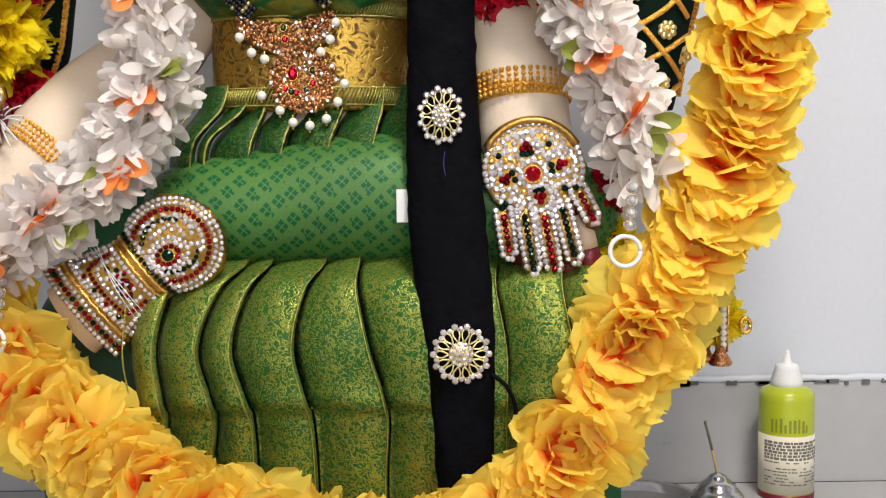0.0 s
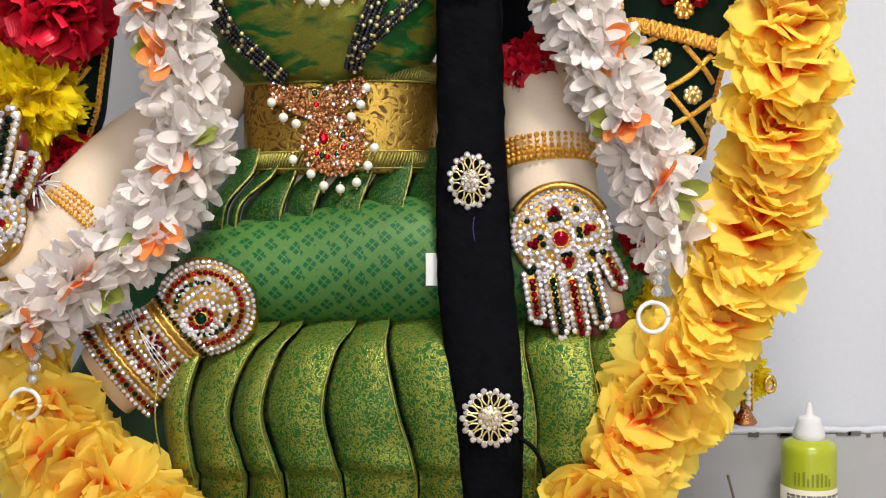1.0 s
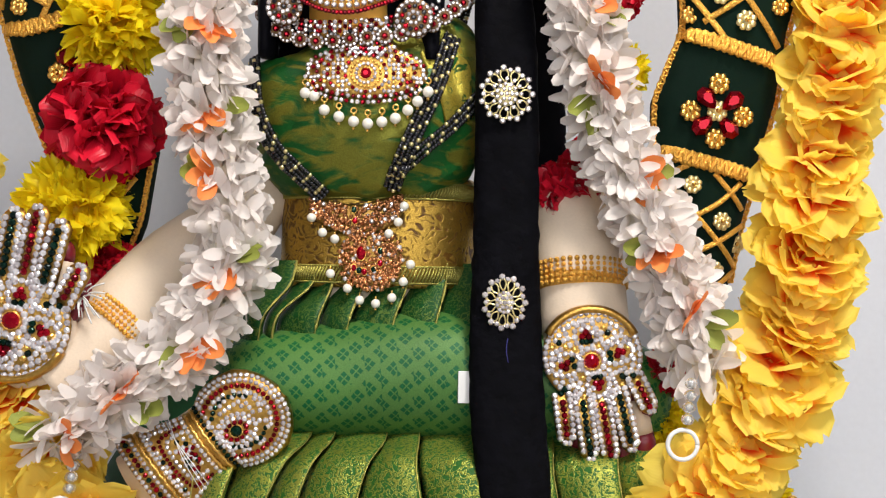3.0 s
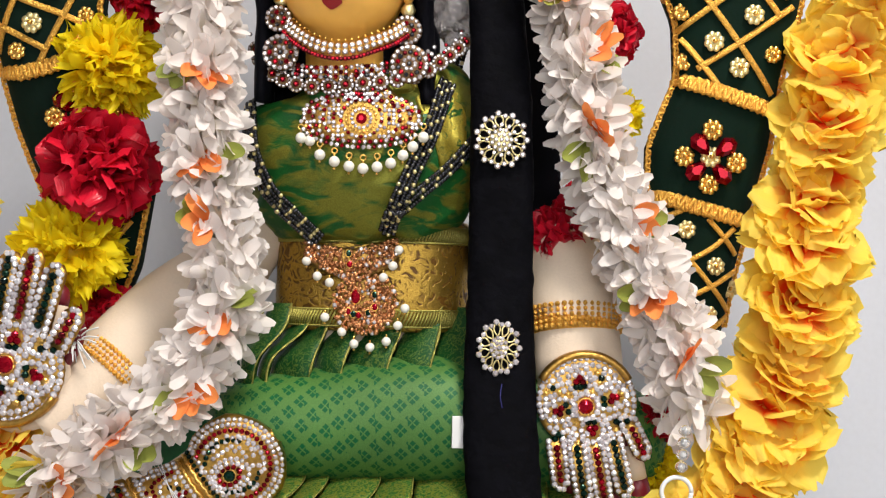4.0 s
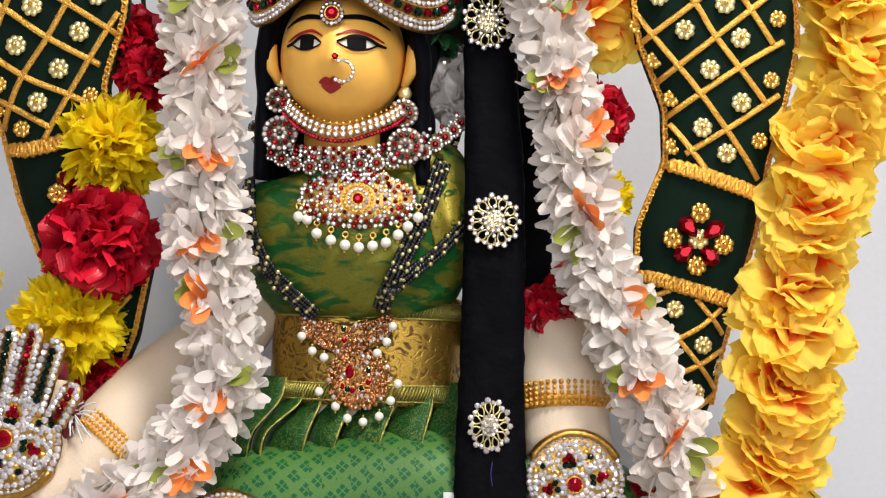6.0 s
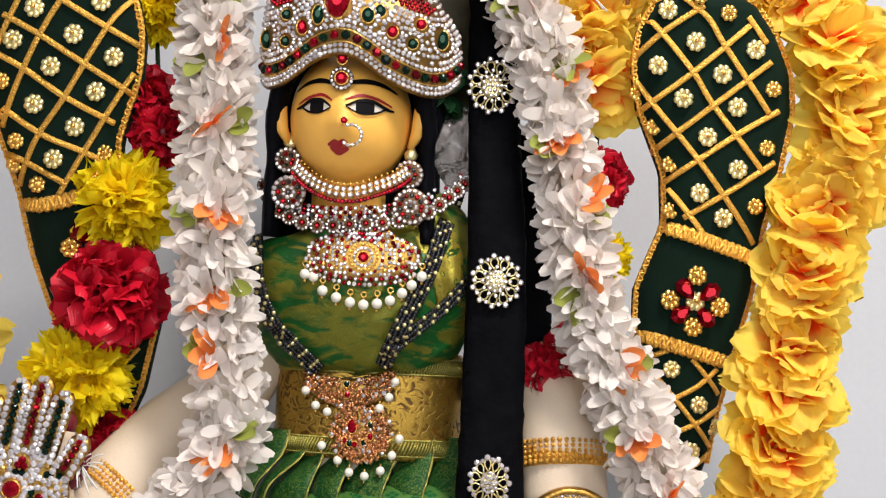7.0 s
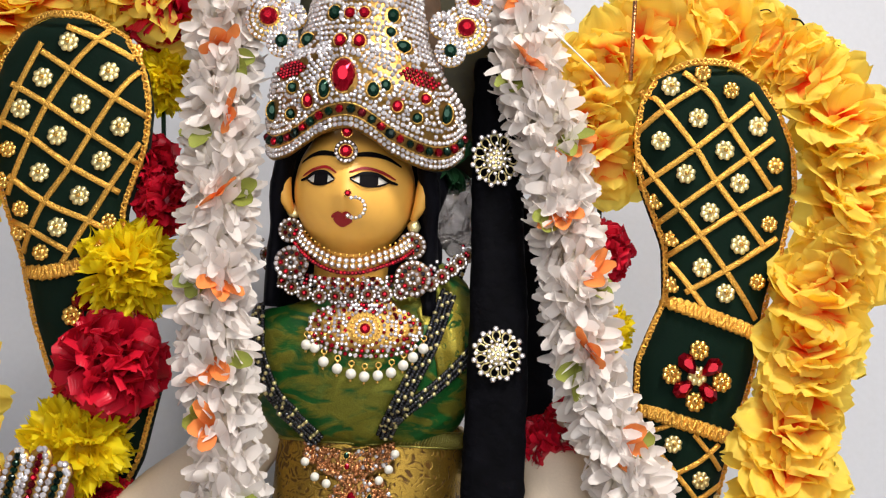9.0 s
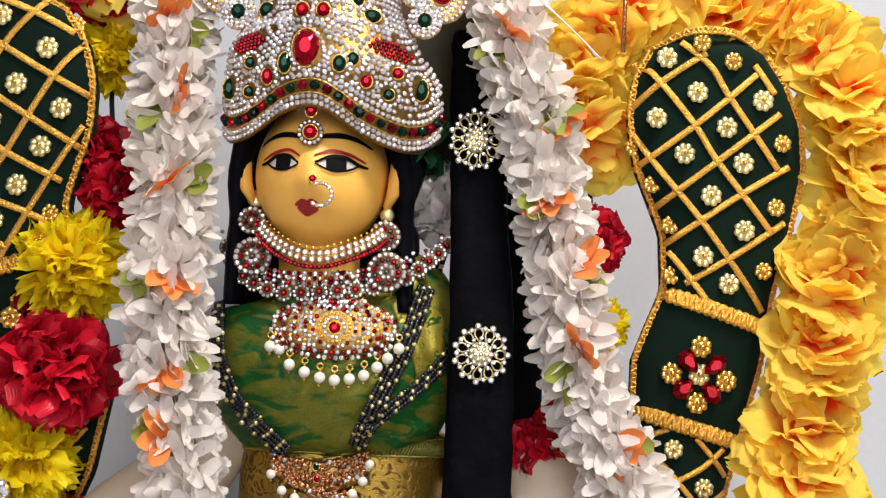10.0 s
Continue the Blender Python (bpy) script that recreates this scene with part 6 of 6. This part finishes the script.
foot_cover()


# brooches on the plait
def brooch(c, rx, rz, spokes, dense, label):
    th = thing("brooch", label, "brooch", c, group="plait brooches")
    c = Vector(c)
    bm = bmesh.new()
    for k in range(spokes):
        a0, a1 = 2 * math.pi * k / spokes, 2 * math.pi * (k + 0.5) / spokes
        for q in (-0.5, 0.5):
            a = a0 + q * 2 * math.pi / spokes * 0.8
            tube(bm, spline([c + Vector((0.42 * rx * math.cos(a0), -0.0015, 0.42 * rz * math.sin(a0))), c + Vector((0.72 * rx * math.cos(a), -0.001, 0.72 * rz * math.sin(a))), c + Vector((0.92 * rx * math.cos(a0 + q * 0.1), 0, 0.92 * rz * math.sin(a0 + q * 0.1)))], 6), 0.0007, 5)
    tube(bm, ring_pts(c + Vector((0, 0, 0)), rx * 0.88, rz * 0.88), 0.0008, 5)
    ball(bm, c, rx * 0.44, u=16, v=8, squash=(1, 0.2, rz / rx))
    part("gold_frame", bm, PALE_GOLD, th)
    st = Stones(th)
    for k in range(spokes * 2):
        a = math.pi * k / spokes
        f = 0.97 if k % 2 == 0 else 0.88
        st.put("w", c + Vector((rx * f * math.cos(a), -0.001, rz * f * math.sin(a))), 0.0026 if k % 2 == 0 else 0.0021)
    for f, n in ((0.0, 1), (0.2, 6), (0.37, 11)) + (((0.55, 12),) if dense else ()):
        for k in range(n):
            a = 2 * math.pi * k / n
            st.put("w", c + Vector((rx * f * math.cos(a), -0.0042 + 0.004 * f, rz * f * math.sin(a))), 0.0018)
    st.done()


brooch((-0.002, 0.8085, 0.504), 0.0205, 0.0215, 11, True, "round open gold brooch with rhinestones on the plait")
brooch((-0.001, 0.8025, 0.343), 0.0162, 0.0205, 11, False, "oval open gold brooch with rhinestones on the plait")
brooch((0.0115, 0.7705, 0.170), 0.0208, 0.0208, 14, False, "round open gold brooch with rhinestone rim on the plait")
brooch((-0.012, 0.815, 0.668), 0.0205, 0.0235, 11, True, "open gold brooch half hidden under the white garland")


# arm bands of gold beads
def arm_band(c, axis, rx, ry, rows, label):
    th = thing("arm_band", label, "bracelet", c, group="arm bands")
    m = toward(axis, 0, c)
    for j in range(rows):
        bm = bmesh.new()
        for k in range(44):
            a = 2 * math.pi * k / 44
            ball(bm, m @ Vector((rx * math.cos(a), ry * math.sin(a), (j - (rows - 1) / 2) * 0.0042)), 0.0023 if j in (0, rows - 1) else 0.0019, u=6, v=5)
        tagged(part("beadwork_band", bm, LACE, th), kind="stuff")
    bm = bmesh.new()
    loft(bm, [m @ Vector((0, 0, -0.0022 * rows)), m @ Vector((0, 0, 0.0022 * rows))], [(max(rx, ry) * 0.97, min(rx, ry) * 0.97)] * 2, 24)
    part("band", bm, LACE, th)


arm_band((0.0605, 0.847, 0.3625), (0.05, -0.25, -1), 0.0385, 0.0335, 5, "band of gold beads round the hanging cream arm")
arm_band((-0.304, 0.822, 0.322), (-0.6, -0.35, -0.72), 0.0265, 0.0275, 4, "band of gold beads round the raised cream arm")
bm = bmesh.new()
random.seed(29)
for k in range(26):
    d = Vector((random.uniform(-1, 1), random.uniform(-1, 0.1), random.uniform(-1, 1))) * 0.013
    tube(bm, spline([(-0.320, 0.786, 0.342), Vector((-0.320, 0.784, 0.342)) + d * 0.6, Vector((-0.317, 0.783, 0.341)) + d * 1.2 - Vector((0, 0, 0.003))], 6), 0.0006, 4)
tagged(part("tied_thread", bm, TAG), "frayed knot of white thread on the arm band", "thread")


# clear bead drops with white rings at the garland ends
def bead_drop(x, y, z_top, z_ring, rx, label):
    th = thing("bead_drop", label, "ornament", (rx, y, z_ring), group="bead drops")
    n = max(3, round((z_top - z_ring - 0.012) / 0.0085))
    for k in range(n):
        f = (k + 0.5) / n
        c = Vector((x + (rx - x) * f * 0.5, y, z_top + (z_ring + 0.014 - z_top) * f))
        bm = bmesh.new()
        ball(bm, c, 0.0049, u=12, v=8, squash=(1, 1, 0.85))
        part("bead", bm, CLEAR, th, "clear plastic bead")
        bm = bmesh.new()
        ball(bm, c, 0.0018)
        part("bead_core", bm, TAG, th)
    bm = bmesh.new()
    loft(bm, ring_pts((rx, y, z_ring), 0.0108, 0.0108), [(0.0017, 0.0017)] * 33, 8)
    part("ring", bm, TAG, th, "white plastic ring")


CLEAR = material("clear_plastic", (0.9, 0.9, 0.9), 0.12, vary=0.03, bump=0.0)
CLEAR.node_tree.nodes["Principled BSDF"].inputs["Transmission Weight"].default_value = 0.85
bead_drop(0.1345, 0.762, 0.2925, 0.2435, 0.1285, "clear bead drop with white ring below the garland")
bead_drop(-0.313, 0.76, 0.240, 0.185, -0.3245, "clear bead drop with white ring over yellow flowers")

# pearl tassel showing behind the yellow garland
pt = thing("pearl_tassel", "pearl strand tassel with gold cups behind the yellow garland", "ornament", (0.235, 0.915, 0.135))
for k in range(11):
    bm = bmesh.new()
    ball(bm, (0.2375, 0.912, 0.1515 + 0.0052 * k), 0.0030, u=10, v=8)
    part("pearl", bm, PEARL, pt)
bm = bmesh.new()
spin_body(bm, [(0.003, 0.014), (0.005, 0.008), (0.009, 0.002), (0.0105, -0.001), (0.009, -0.003), (0.004, -0.004)][::-1], (0.235, 0.912, 0.137), 20)
part("gold_cup", bm, ROSE_GOLD, pt)
bm = bmesh.new()
spin_body(bm, [(0.004, -0.004), (0.0085, -0.003), (0.0095, 0.0), (0.006, 0.003), (0.003, 0.010)], (0.224, 0.92, 0.139), 20)
part("gold_cup", bm, ROSE_GOLD, pt)
bm = bmesh.new()
loft(bm, ring_pts((0.258, 0.918, 0.167), 0.004, 0.0065), [(0.002, 0.002)] * 33, 8)
part("gold_loop", bm, GOLD, pt)
for x0, x1 in ((0.231, 0.232), (0.243, 0.241)):
    bm = bmesh.new()
    tube(bm, [(x0, 0.913, 0.205), (x1, 0.913, 0.145)], 0.0011, 6)
    part("gold_wire", bm, GOLD, pt)

# black thread lying on the skirt
bm = bmesh.new()
tube(bm, spline([(0.033, 0.777, 0.154), (0.043, 0.773, 0.147), (0.050, 0.774, 0.133), (0.0515, 0.776, 0.117)], 14), 0.0016, 6)
tagged(part("black_cord", bm, HAIR), "loose end of black cord on the skirt", "cord")
bm = bmesh.new()
tube(bm, [(0.0945, 0.790, 0.735), (0.0950, 0.784, 0.802)], 0.0018, 8)
tagged(part("metal_rod", bm, ROSE_GOLD), "thin metal rod standing among the yellow flowers", "rod")
bm = bmesh.new()
random.seed(31)
for k in range(2):
    tube(bm, spline([(0.028, 0.765, 0.765 - 0.002 * k), (0.045, 0.763, 0.748), (0.062, 0.765, 0.733), (0.073 + 0.002 * k, 0.77, 0.7225)], 12), 0.0006, 5)
tagged(part("white_string", bm, TAG), "loose white string end across the garland", "string")


bm = bmesh.new()
tube(bm, spline([(0.196, 0.79, 0.800), (0.206, 0.788, 0.803), (0.214, 0.79, 0.798)], 8), 0.0006, 5)
tube(bm, spline([(0.227, 0.79, 0.797), (0.234, 0.788, 0.795), (0.240, 0.79, 0.788)], 8), 0.0008, 5)
tagged(part("dark_wire", bm, HAIR), "bent ends of dark wire on the garland", "wire")


# crumpled clear wrap and dark green leaves beside the head
def wrap():
    bm = bmesh.new()
    random.seed(37)
    ball(bm, (-0.042, 0.875, 0.628), 0.03, u=26, v=20, squash=(0.75, 0.6, 1.25))
    for v in bm.verts:
        v.co += (v.co - Vector((-0.042, 0.875, 0.628))) * 0.35 * noise.noise(v.co * 70) + Vector((0.003 * noise.noise(v.co * 160), 0, 0))
    tagged(part("plastic_wrap", bm, WRAP, smooth=False), "crumpled clear plastic wrap behind the doll's head", "wrap")
    bm = bmesh.new()
    for k in range(26):
        d = Vector((random.uniform(-1, 1), random.uniform(-1, 0.4), random.uniform(-1, 1))).normalized()
        petal(bm, toward(d, random.random() * 6, Vector((-0.052, 0.868, 0.672)) + d * 0.006), 0.024, 0.014, 0.3, 0.3, 0.03)
    tagged(part("green_leaves", bm, LEAF_DARK), "dark green artificial leaves behind the crown", "leaves", kind="stuff")


WRAP = material("clear_wrap", (0.42, 0.39, 0.38), 0.15, vary=0.1, bump=0.3, grain=90)
WRAP.node_tree.nodes["Principled BSDF"].inputs["Transmission Weight"].default_value = 0.75
LEAF_DARK = petal_material("dark_green_leaf", (0.01, 0.06, 0.02), (0.02, 0.10, 0.035), 0.0, 0.8)
wrap()


# ---- on the counter: bottle, incense holder ----
def bottle():
    th = thing("glue_bottle", "squeeze bottle with lime band, cream label and white nozzle", "bottle", (0.365, 1.14, TABLE))
    at = (0.365, 1.14, TABLE)
    bm = bmesh.new()
    spin_body(bm, [(0.026, 0.0), (0.0285, 0.002), (0.0288, 0.010), (0.0288, 0.105), (0.0285, 0.111), (0.026, 0.116), (0.017, 0.120), (0.0145, 0.122)], at, 40)
    part("body", bm, material("lime_plastic", (0.42, 0.47, 0.02), 0.3, vary=0.1, bump=0.02, coat=0.3), th, "translucent lime plastic body")
    bm = bmesh.new()
    spin_body(bm, [(0.0291, 0.008), (0.0291, 0.070)], at, 40)
    lb = part("label", bm, material("cream_label", (0.70, 0.64, 0.50), 0.6, vary=0.1), th, "cream paper label with small dark print")
    bm = bmesh.new()
    spin_body(bm, [(0.0290, 0.0005), (0.0292, 0.002), (0.0292, 0.007)], at, 40)
    part("base_band", bm, NAIL, th, "dark base band")
    bm = bmesh.new()
    spin_body(bm, [(0.0172, 0.117), (0.0165, 0.126), (0.0125, 0.138), (0.0118, 0.142), (0.0108, 0.1425), (0.0045, 0.145), (0.0028, 0.155), (0.0016, 0.158)], at, 28)
    part("nozzle", bm, TAG, th, "white plastic nozzle cap")
    # print that cannot be read: rows of short bars bent round the label
    grey = material("label_print", (0.16, 0.15, 0.13), 0.7, vary=0.3)
    random.seed(41)
    bm = bmesh.new()

    def bar(a0, a1, z0, z1, mm=0):
        r = 0.0293
        n = max(2, int((a1 - a0) / 0.12))
        vs = [[bm.verts.new((at[0] + r * math.sin(a), at[1] - r * math.cos(a), TABLE + z)) for z in (z0, z1)] for a in [a0 + (a1 - a0) * k / n for k in range(n + 1)]]
        for p, q in zip(vs, vs[1:]):
            bm.faces.new((p[0], q[0], q[1], p[1]))

    z = 0.062
    while z > 0.012:
        a = -1.15
        dense = 0.042 < z < 0.063
        while a < 1.1:
            w = random.uniform(0.06, 0.22)
            if random.random() < (0.95 if dense else 0.6):
                bar(a, a + w, z, z + (0.0026 if dense else 0.0013))
            a += w + random.uniform(0.02, 0.05)
        z -= 0.0034 if dense else random.choice((0.0034, 0.0034, 0.0065))
    tagged(part("print_bars", bm, grey, lb), kind="stuff")
    bm = bmesh.new()
    for k in range(9):
        x = -0.85 + k * 0.16
        bar(x, x + random.uniform(0.06, 0.1), 0.074, random.uniform(0.082, 0.09))
    part("band_print", bm, material("olive_print", (0.22, 0.24, 0.02), 0.5), lb)


bottle()
STEEL = material("polished_steel", (0.62, 0.61, 0.60), 0.16, metal=1.0, vary=0.15, grain=200, bump=0.08)
hd = thing("incense_holder", "domed steel incense holder on the counter", "incense holder", (0.276, 1.08, TABLE))
bm = bmesh.new()
spin_body(bm, [(0.034, 0.0), (0.036, 0.004), (0.033, 0.008), (0.026, 0.012), (0.027, 0.015), (0.026, 0.020), (0.021, 0.026), (0.019, 0.027), (0.018, 0.031), (0.013, 0.035), (0.010, 0.036), (0.009, 0.039), (0.004, 0.042), (0.002, 0.043)], (0.276, 1.08, TABLE), 40)
part("dome", bm, STEEL, hd)
ic = thing("incense_stick", "thin burnt incense stick standing in the steel holder", "incense", (0.276, 1.08, -0.008))
bm = bmesh.new()
tube(bm, [(0.276, 1.08, -0.010), (0.2705, 1.08, 0.016)], 0.0012, 6)
part("bamboo", bm, material("bamboo", (0.50, 0.33, 0.08), 0.6), ic)
bm = bmesh.new()
tube(bm, [(0.2705, 1.08, 0.016), (0.268, 1.08, 0.027), (0.263, 1.08, 0.046)], 0.0014, 6)
part("burnt_tip", bm, material("burnt_incense", (0.14, 0.12, 0.08), 0.9, vary=0.5), ic)
tr = thing("steel_tray", "shallow steel tray with rolled rim on the counter", "tray", (0.20, 1.10, TABLE))
bm = bmesh.new()
spin_body(bm, [(0.050, 0.001), (0.054, 0.003), (0.060, 0.012), (0.064, 0.0135), (0.066, 0.012), (0.062, 0.010), (0.056, 0.004)], (0.20, 1.095, TABLE), 48)
part("dish", bm, STEEL, tr)

# ceiling lamp, out of view behind the camera
cl = thing("ceiling_lamp", "square white ceiling lamp", "lamp", (0.35, -0.02, 1.78))
bm = bmesh.new()
box(bm, (0.15, -0.22, 1.735), (0.55, 0.18, 1.80))
bmesh.ops.bevel(bm, geom=bm.edges[:], offset=0.01, segments=2, affect="EDGES")
part("housing", bm, TAG, cl)
